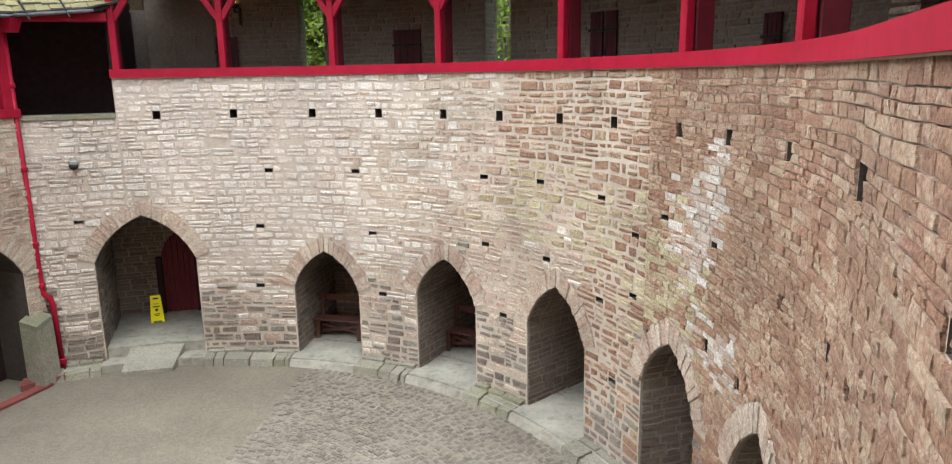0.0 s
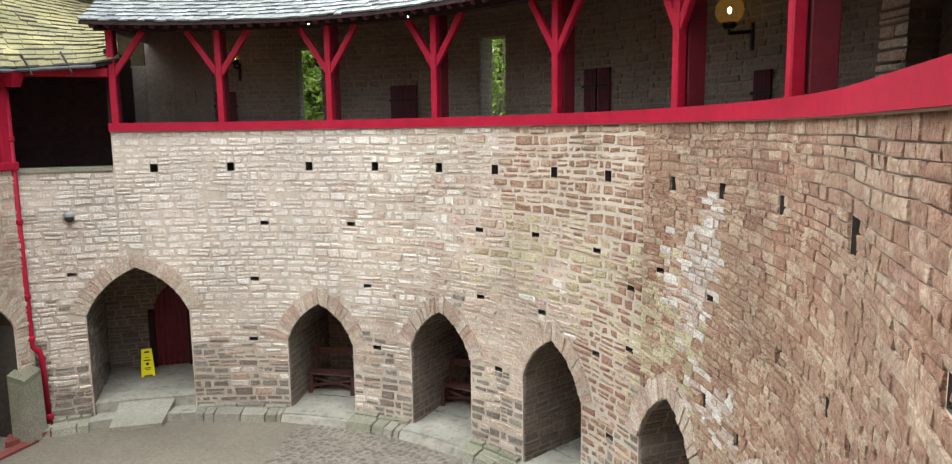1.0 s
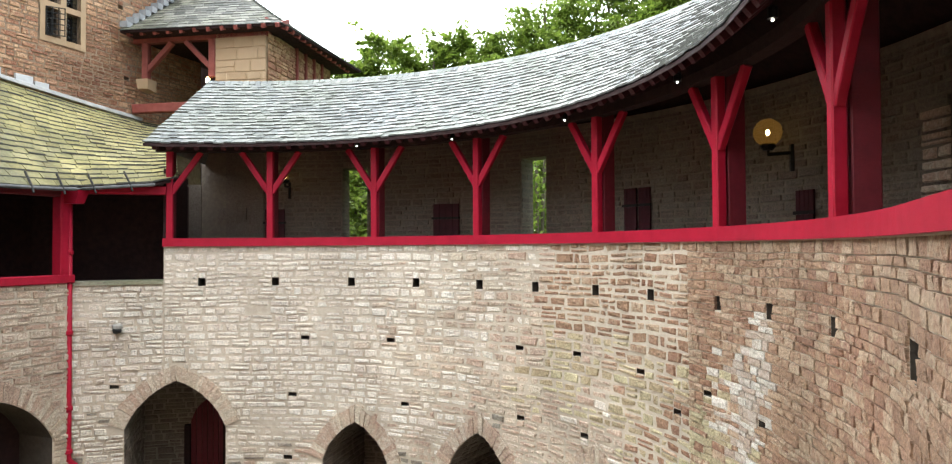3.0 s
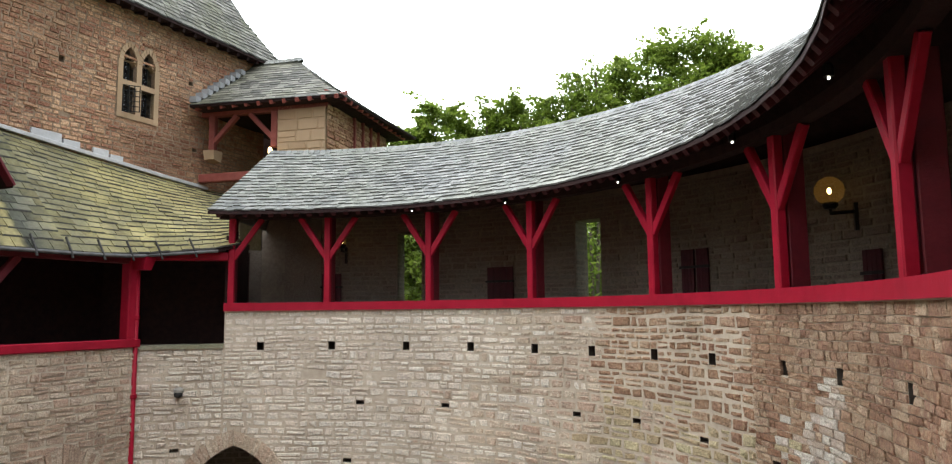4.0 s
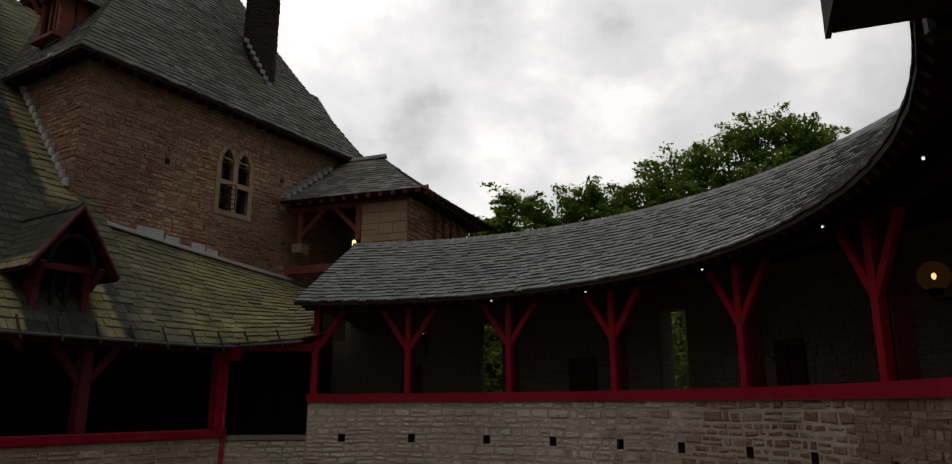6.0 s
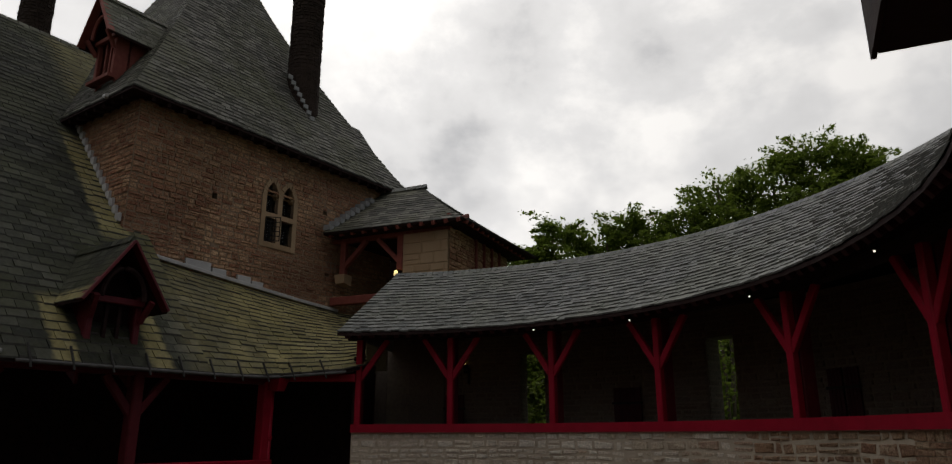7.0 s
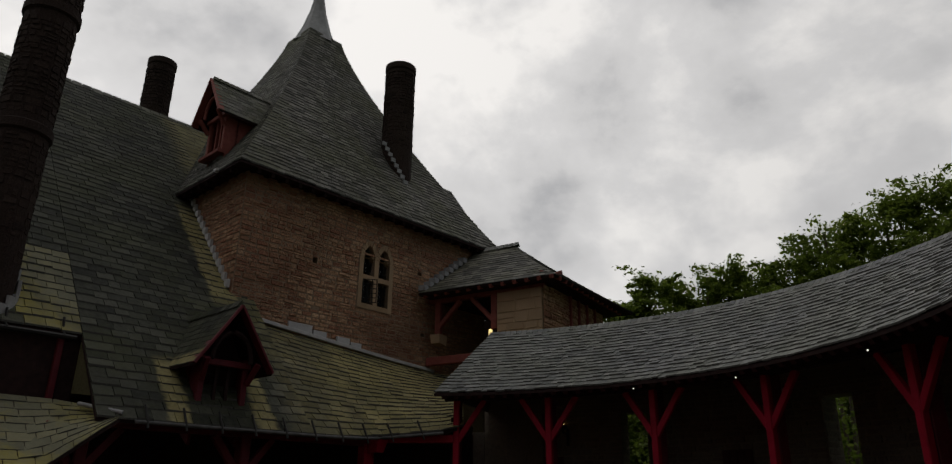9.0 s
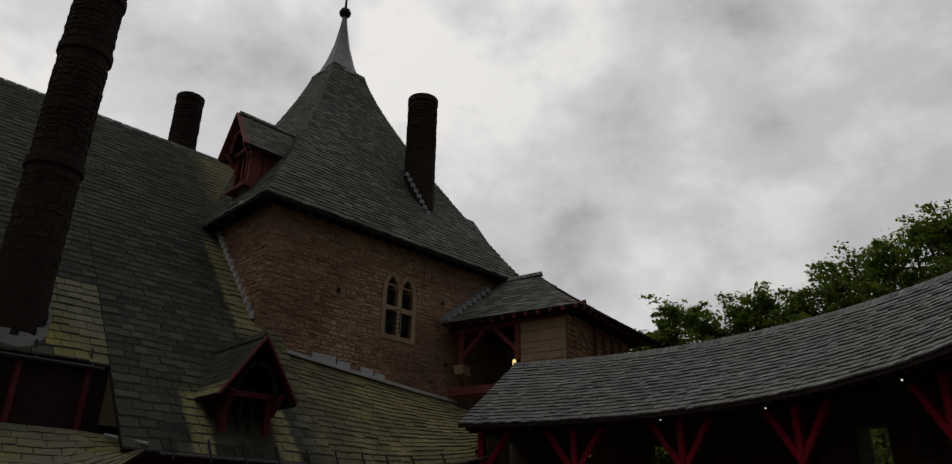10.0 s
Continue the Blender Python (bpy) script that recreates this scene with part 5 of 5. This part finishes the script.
# ---------------------------------------------------------------- dormers
def dormer(name, label, centre, out, foot, eave, apex, body, over, depth, slope_rows, mat_roof, mat_wall, mat_in, seed):
    """A gabled timber dormer that faces out, with its foot's middle at centre."""
    c, o = Vector((centre[0], centre[1], 0)), Vector(out).normalized()
    s = Vector((-o.y, o.x, 0))
    at = lambda x, y, z: tuple(c + s * x - o * y + Vector((0, 0, z)))
    d = thing(name, label, "dormer", at(0, 0, foot), "gabled roof dormers")
    h = body / 2
    for x in (-1, 1):
        part("post", Geo().beam(at(x * (h - 0.06), 0.06, foot), at(x * (h - 0.06), 0.06, eave + 0.1), 0.12, 0.12, s), mat_wall, d)
        part("cheek", Geo().hexa([at(x * h, 0.1, foot - 0.4), at(x * h, depth, eave - 0.3), at(x * (h - 0.06), depth, eave - 0.3), at(x * (h - 0.06), 0.1, foot - 0.4),
                                  at(x * h, 0.1, eave + 0.15), at(x * h, depth, eave + 0.15), at(x * (h - 0.06), depth, eave + 0.15), at(x * (h - 0.06), 0.1, eave + 0.15)]), mat_wall, d)
        barge = part("bargeboard", Geo().beam(at(x * (h + over), -0.3, eave - 0.12), at(0, -0.3, apex - 0.03), 0.05, 0.2, o), mat_wall, d)
        part("bracket", Geo().beam(at(x * (h - 0.04), -0.02, eave - 0.35), at(x * (h + 0.02), -0.28, eave + 0.02), 0.09, 0.1, s), mat_wall, d)
        E = lambda t, x=x: at(x * (h + over), -0.34 + (depth + 0.34) * t, eave - 0.1)
        T = lambda t: at(0, -0.34 + (depth + 0.34) * t, apex)
        pieces, sheet = slates(E, T, slope_rows, 0.24, seed + x)
        r = part("roof_slope", sheet, DARK_WOOD, d)
        lay(pieces, "slate", mat_roof, r, skip=(0, 4))
    part("sill", Geo().beam(at(-h - 0.05, -0.03, foot + 0.05), at(h + 0.05, -0.03, foot + 0.05), 0.2, 0.1), mat_wall, d)
    part("tie", Geo().beam(at(-h, -0.02, eave), at(h, -0.02, eave), 0.1, 0.12), mat_wall, d)
    for x in (-0.12, 0.12):
        part("mullion", Geo().beam(at(x * body, 0.1, foot + 0.1), at(x * body, 0.1, eave), 0.07, 0.07, s), mat_in, d)
    part("collar_arch", Geo().tube([at(h * 0.8 * math.cos(a), -0.2, eave + 0.02 + (apex - eave) * 0.5 * math.sin(a)) for a in [math.pi * i / 12 for i in range(13)]], 0.05, 6), mat_in, d)
    # Dark panel closing the front: the shade inside is its colour.
    part("shutter", Geo().hexa([at(x, y, z) for z in (foot, eave) for x, y in ((-h, 0.34), (h, 0.34), (h, 0.4), (-h, 0.4))]), DARK_WOOD, d)
    g = Geo()
    g.face(at(-h - 0.05, 0.3, eave), at(h + 0.05, 0.3, eave), at(0, 0.3, apex - 0.1))
    part("gable", g, mat_in, d)
    for i in range(int(depth / 0.16)):
        part("ridge_tile", Geo().hexa([at(x, -0.3 + i * 0.17 + a, apex + z) for a in (0, 0.15) for x, z in ((-0.09, -0.05), (0, 0.09), (0.09, -0.05), (0, 0.0))]), mat_roof, d)
    return d


# Low dormer: inner parts near black, the gable's shade put into their colour.
dormer("roof_dormer", "gabled dark red timber dormer low on the range roof", rng_pt(-3.72, 0.0, 0), WN, 7.05, 8.15, 9.25, 1.0, 0.3, 2.0, 9, RANGE_SLATE, DARK_RED, DARK_WOOD, 300)
dormer("roof_dormer", "gabled red timber dormer high on the tower roof", tower_pt(-0.62, 1.95, 0), -WD, 14.4, 15.6, 16.75, 0.95, 0.26, 2.2, 9, DARK_SLATE, FADED_RED, FADED_RED, 310)

dormer("roof_dormer", "small weathered grey timber dormer on the tower roof's far slope", tower_pt(8.3, 1.95, 0), WD, 14.6, 15.55, 16.35, 0.8, 0.24, 2.0, 8, DARK_SLATE, DARK_LEAD, DARK_WOOD, 320)
for i in range(8):                                 # stepped lead beside the tower chimney
    p = (heading(39.9, 0) * 21.0 + Vector((0, 0, 16.5))).lerp(heading(37.9, 0) * 20.85 + Vector((0, 0, 15.1)), i / 7)
    part("step", Geo().beam(p, p + Vector((0, 0, 0.13)), 0.17, 0.05, WN), LEAD, flash)

# ---------------------------------------------------------------- hoist house details
for i in range(12):
    x = -11.9 + i * 0.37
    part("rafter_foot", Geo().beam((x, 16.45, EZ - 0.08), (x, 17.1, EZ + 0.2), 0.09, 0.11), FADED_RED, hoist)
for i in range(13):
    y = 16.8 + i * 0.37
    part("rafter_foot", Geo().beam((-7.7, y, EZ - 0.08), (-8.3, y, EZ + 0.2), 0.09, 0.11), FADED_RED, hoist)
part("plate", Geo().beam((-12.1, 17.05, EZ - 0.1), (-8.3, 17.05, EZ - 0.1), 0.2, 0.16), FADED_RED, hoist)
for x, sx in ((-11.75, 1), (-9.85, -1)):
    post = part("post", Geo().beam((x, 17.0, 10.25), (x, 17.0, EZ - 0.18), 0.18, 0.18, (0, 1, 0)), FADED_RED, hoist)
    part("brace", Geo().beam((x + sx * 0.05, 17.0, 10.5), (x + sx * 0.75, 17.0, EZ - 0.2), 0.13, 0.14, (0, 1, 0)), FADED_RED, post)
part("corbel", Geo().hexa([(-11.9, 16.85, 10.0), (-11.6, 16.85, 10.0), (-11.6, 17.2, 9.95), (-11.9, 17.2, 9.95), (-11.92, 16.8, 10.25), (-11.58, 16.8, 10.25), (-11.58, 17.2, 10.25), (-11.92, 17.2, 10.25)]), ASHLAR, hoist)
for y in (18.6, 19.2, 19.8, 20.4):
    part("stud", Geo().beam((-8.27, y, 9.0), (-8.27, y, EZ), 0.12, 0.08, (0, 1, 0)), FADED_RED, hoist)
LATER.append((courses(line_path((-9.76, 16.94), (1, 0), (0, 1)), 0, 1.42, 8.6, EZ - 0.2, [], 51, high=(0.2, 0.32), long=(0.3, 0.5), proud=(0.004, 0.01)), "stone", ASHLAR, hoist, 0, (0,), None))
LATER.append((courses(line_path((-8.29, 16.95), (0, 1), (-1, 0)), 0, 4.2, 8.6, EZ - 0.1, [], 52, high=(0.1, 0.2)), "stone", TOWER_RUBBLE, hoist, 0, (0,), None))
for i in range(9):
    t = i / 8
    part("ridge_tile", Geo().hexa([(-11.75 + 1.45 * (t + a * 0.11), 19.0 + y, 13.4 + z) for a in (0, 1) for y, z in ((-0.1, -0.06), (0, 0.08), (0.1, -0.06), (0, 0))]), SLATE, hroof)
    p = Vector((-12.0, 16.5, EZ + 0.12)).lerp(Vector((-11.75, 18.9, 13.3)), t * 0.75)
    part("flashing_step", Geo().box(p - Vector((0.1, 0.1, 0.02)), p + Vector((0.12, 0.12, 0.14))), LEAD, hroof)


# ---------------------------------------------------------------- lamps
def bracket_lamp(at, back, r, label):
    """A glass globe on an iron arm."""
    at, back = Vector(at), Vector(back)
    l = thing("wall_lamp", label, "lamp", back)
    part("arm", Geo().tube([back + Vector((0, 0, -0.35)), back + Vector((0, 0, -0.22)), at + Vector((0, 0, -r - 0.12)), at + Vector((0, 0, -r))], 0.03, 8), IRON, l)
    part("back_plate", Geo().beam(back + Vector((0, 0, -0.5)), back + Vector((0, 0, -0.1)), 0.1, 0.05, (1, 0, 0)), IRON, l)
    part("gallery_ring", Geo().lathe(at + Vector((0, 0, -r - 0.06)), [(0.07, 0), (0.11, 0.05), (0.1, 0.1)], 14), IRON, l)
    n = 12
    part("globe", Geo().lathe(at, [(max(0.02, r * math.sin(math.pi * i / n)), -r * math.cos(math.pi * i / n)) for i in range(n + 1)], 20), GLOBE, l, "amber glass globe", smooth=True)
    part("bulb", Geo().lathe(at, [(0.012, -0.045), (0.03, -0.015), (0.03, 0.02), (0.012, 0.045)], 10), BULB, l, smooth=True)
    return l


bracket_lamp(court(30.6, 1.9, 7.47), court(30.2, 2.28, 7.4), 0.205, "amber glass globe lamp on a black iron wall bracket")
bracket_lamp(court(97.3, 1.9, 7.5), court(97.3, 2.28, 7.5), 0.1, "small lit lamp behind the gallery posts")
al = thing("arch_lamp", "small lit lamp inside the range arch", "lamp", rng_pt(-1.7, 0.5, 2.75))
part("fitting", Geo().lathe(rng_pt(-1.7, 0.5, 2.86), [(0.05, 0), (0.07, 0.05), (0.04, 0.1)], 10), IRON, al)
part("bulb", Geo().lathe(rng_pt(-1.7, 0.5, 2.74), [(0.02, 0), (0.06, 0.03), (0.06, 0.1), (0.03, 0.12)], 10), BULB, al)
hl = thing("hoist_lamp", "small lit bulkhead lamp under the hoist house roof", "lamp", (-9.95, 16.9, 9.9))
part("shade", Geo().box((-10.05, 16.9, 9.85), (-9.8, 17.1, 9.95)), IRON, hl)
part("bulb", Geo().lathe((-9.92, 16.88, 10.02), [(0.02, 0), (0.05, 0.04), (0.05, 0.17), (0.02, 0.2)], 10), BULB, hl)
for i, (a, z) in enumerate(((97.4, 7.86), (80.3, 7.85), (64.0, 7.82), (44.1, 7.82), (23.95, 7.85), (6.3, 7.88))):
    sp = thing("eave_spotlight", "tiny lit spotlight under the gallery eave", "light", court(a, -0.3, z), "eave spotlights")
    part("housing", Geo().lathe(court(a, -0.3, z + 0.01), [(0.05, 0), (0.05, 0.1), (0.03, 0.12)], 10), IRON, sp)
    part("lens", Geo().lathe(court(a, -0.3, z - 0.012), [(0.012, 0), (0.012, 0.02)], 10), SPOT, sp)

# ---------------------------------------------------------------- shutters on the gallery's outer wall
for a0, a1, z0, z1 in ((73.3, 77.0, 5.5, 6.8), (46.9, 48.4, 5.5, 6.9), (48.7, 50.3, 5.5, 6.9), (27.6, 29.5, 5.5, 6.6), (97.9, 100.6, 5.5, 6.75)):
    sh = thing("wooden_shutter", "dark red boarded shutter with iron strap hinges on the gallery wall", "shutter", court((a0 + a1) / 2, OUT - 0.05, z0), "gallery shutters")
    n = 4
    for i in range(n):
        b0, b1 = a0 + (a1 - a0) * i / n + 0.03, a0 + (a1 - a0) * (i + 1) / n - 0.03
        part("board", Geo().arcbeam(b0, b1, OUT - 0.09, OUT - 0.05, z0, z1), SHUTTER_RED, sh)
    for z in (z0 + 0.3, z1 - 0.35):
        part("hinge", Geo().arcbeam(a0 - 0.2, a1 + 0.2, OUT - 0.105, OUT - 0.088, z, z + 0.05), IRON, sh)
# squared quoin on the end pier, paler for daylight put into its colour
LATER.append((courses(lambda u, d, z: arc_path(u, OUT - 0.3 + d, z), U(13.0), U(15.6), 5.0, 7.3, [], 24, high=(0.12, 0.2)), "stone", RUBBLE, outer, 0, (), None))
part("end_wall", Geo().arcbeam(109, 117, OUT - 0.02, OUT + 0.3, 4.7, 7.35), SHADED_RUBBLE, outer)
part("corner_stone", Geo().arcbeam(103.0, 106.7, OUT - 0.12, OUT + 0.02, 6.5, 6.78), SHADED_RUBBLE, outer)
part("end_pier", Geo().arcbeam(100.8, 105.8, OUT - 0.06, OUT + 0.02, 4.7, 8.2), SHADED_RUBBLE, outer)

# ---------------------------------------------------------------- arched doorway: red door and floor sign
# The arch's shade is put into the dark red of the boards.
door = thing("door_1", "closed dark crimson boarded door with a pointed head", "door", court(109, 2.42, 0.2), kind="structure")
g = Hole(U(106.2), U(110.4), 0.2, 2.2, 0, 1.6)
for i in range(6):
    u0, u1 = g.u0 + (g.u1 - g.u0) * i / 6, g.u0 + (g.u1 - g.u0) * (i + 1) / 6 - 0.01
    part("board", Geo().hexa([arc_path(u, d, z) for d in (2.43, 2.38) for u, z in ((u0, 0.21), (u1, 0.21), (u1, g.hi(u1)), (u0, g.hi(u0)))]), DARK_RED, door)
for sg, u in ((-1, g.u0), (1, g.u1)):
    part("frame", Geo().hexa([arc_path(u + sg * a, d, z) for d in (2.44, 2.3) for a, z in ((0, 0.2), (0.1, 0.2), (0.1, 1.6), (0, 1.6))]), DARK_WOOD, door)
sg_at = Vector(court(111.0, 1.75, 0.205))
face = (EYE - sg_at)
face.z = 0
face.normalize()
side_v = Vector((-face.y, face.x, 0))
sign = thing("floor_sign", "bright yellow folding wet floor sign standing on the slab", "sign", sg_at)
for s_, nm in ((1, "front_leaf"), (-1, "rear_leaf")):
    P = lambda x, z, o=0.0: sg_at + side_v * x + Vector((0, 0, z)) + face * s_ * (0.15 * (1 - z / 0.62) + 0.012 + o)
    outline = [(-0.15, 0.0), (-0.1, 0.0), (-0.085, 0.04), (0.085, 0.04), (0.1, 0.0), (0.15, 0.0), (0.11, 0.62), (-0.11, 0.62)]
    g = Geo()
    i0 = len(outline)
    g.v = [tuple(P(x, z)) for x, z in outline] + [tuple(P(x, z, 0.012)) for x, z in outline]
    g.f = [tuple(range(i0)), tuple(range(2 * i0 - 1, i0 - 1, -1))] + [(k, (k + 1) % i0, i0 + (k + 1) % i0, i0 + k) for k in range(i0)]
    leaf = part(nm, g, YELLOW, sign)
    for x, z, w_, h_ in ((0, 0.555, 0.055, 0.018), (0, 0.43, 0.05, 0.006), (0, 0.37, 0.075, 0.012), (0, 0.29, 0.03, 0.028), (0, 0.2, 0.07, 0.008), (0, 0.165, 0.05, 0.008)):
        g = Geo()
        g.hexa([P(x + a * w_, z + b * h_, o) for o in (0.011, 0.016) for a, b in ((-1, -1), (1, -1), (1, 1), (-1, 1))])
        part("printed_bar", g, BLACK, leaf)


# ---------------------------------------------------------------- benches in the arches
def bench(a, d, turn):
    """A plain wooden bench with a back rail, facing the court."""
    o = Vector(court(a, d, 0.01))
    out = (Vector(court(a, 0, 0)) - Vector(court(a, 1, 0))).normalized()
    out.rotate(Euler((0, 0, radians(turn))))
    s = Vector((-out.y, out.x, 0))
    at = lambda x, y, z: o + s * x + out * y + Vector((0, 0, z))
    b = thing("wooden_bench", "dark brown wooden bench with a single back rail", "bench", o, "benches in the arches")
    for y in (0.05, 0.17, 0.29):
        part("seat_slat", Geo().beam(at(-0.6, y, 0.45), at(0.6, y, 0.45), 0.11, 0.035), BENCH_WOOD, b)
    part("back_rail", Geo().beam(at(-0.62, -0.12, 0.86), at(0.62, -0.12, 0.86), 0.04, 0.14), BENCH_WOOD, b)
    for x in (-0.5, 0.5):
        part("leg", Geo().beam(at(x, 0.32, 0.0), at(x, 0.26, 0.43), 0.06, 0.09, s), BENCH_WOOD, b)
        part("leg", Geo().beam(at(x, 0.0, 0.0), at(x, 0.04, 0.43), 0.06, 0.09, s), BENCH_WOOD, b)
        part("back_post", Geo().beam(at(x, 0.0, 0.4), at(x, -0.1, 0.95), 0.05, 0.07, s), BENCH_WOOD, b)
    part("stretcher", Geo().beam(at(-0.5, 0.16, 0.12), at(0.5, 0.16, 0.3), 0.04, 0.06), BENCH_WOOD, b)
    part("stretcher", Geo().beam(at(-0.5, 0.16, 0.3), at(0.5, 0.16, 0.12), 0.04, 0.06), BENCH_WOOD, b)
    return b


bench(83.1, 1.1, 0)
bench(63.2, 1.35, 4)

# ---------------------------------------------------------------- closing walls behind the camera and the stair landing
# Added wall, out of view: closes the court and cuts light to the galleries.
g = Geo()
g.box((-13.2, -2.1, -0.3), (4.6, -1.5, 11.0))
solid("wall_near", g, TOWER_RUBBLE, "plain sandstone wall added out of view behind the stair", "wall", "structure")
g = Geo().box((-1.2, -1.5, -0.3), (0.55, 0.5, 4.2))
solid("stair_landing", g, PAVING, "stone landing of the stair", "floor", "structure")

# ---------------------------------------------------------------- cobbles of the court
rng = random.Random(9)
cob = []
r = 0.5
while r < R + KERB - 0.06:
    n = int(2 * math.pi * r / 0.15)
    off = rng.uniform(0, 6.28)
    for i in range(n):
        a = math.degrees(off) + 360 * i / n
        b = a + 360 / n - 0.4 / r
        am = radians((a + b) / 2)
        x, y = CX + r * math.cos(am), CY + r * math.sin(am)
        if y < 6.5 or x < -5.32 + 0.12 * noise.noise(Vector((x, y * 2, 0))):
            continue
        z = -0.163 + rng.uniform(-0.012, 0.014)
        w = 0.055
        a0, b0 = radians(a), radians(b)
        q = [(CX + (r + dr) * math.cos(t), CY + (r + dr) * math.sin(t), zz) for zz, e in ((-0.185, 0.0), (z, 0.006)) for t, dr in ((a0 + e, e), (b0 - e, e), (b0 - e, w - e), (a0 + e, w - e))]
        cob.append(q)
    r += 0.062
rows = []
for i in range(41):
    a = 3 + 81 * i / 40
    r0 = max(0.6, 0.8 / math.cos(radians(a)))
    rows.append([court(a, r0 - R + (KERB - 0.05 - r0 + R) * j / 4, -0.176) for j in range(5)])
field = solid("cobble_bed", Geo().strip(rows), POINTING, "bed of the pitched cobbles", "floor", "structure")
LATER.append((cob, "cobble", COBBLE, field, 0, (0,), None))

# ---------------------------------------------------------------- the hood over the stair
hood = thing("stair_hood", "dark boarded hood with a lead edge over the stair", "hood", (1.5, 2.2, 7.5))
part("boarding", Geo().box((0.5, 0.9, 7.5), (2.6, 3.47, 9.4)), DARK_WOOD, hood)
part("fascia", Geo().box((0.47, 0.9, 7.49), (0.495, 3.5, 9.4)), DARK_WOOD, hood, "grey lead-covered fascia board")
part("bracket", Geo().lathe((0.95, 3.52, 7.42), [(0.04, 0), (0.07, 0.02), (0.07, 0.1)], 12), IRON, hood)

from_stair = lambda p: (p[4][0]) ** 2 + (p[4][1] - 2.5) ** 2 + (p[4][2] - 5.2) ** 2
lay_rough([p for p in NEAR_STONES if not lichened(p) and not foot_damp(p)], "stone", RED_RUBBLE, wall, 300, from_stair)
lay_rough([p for p in NEAR_STONES if lichened(p) and not foot_damp(p)], "stone", LICHEN_RUBBLE, wall, 0, from_stair)
lay_rough([p for p in NEAR_STONES if foot_damp(p)], "stone", FOOT_RUBBLE, wall, 0, from_stair)
lay_rough(PALE_STONES, "pale_stone", PALE_RUBBLE, wall, 0, from_stair)
for args in LATER:
    lay(*args)
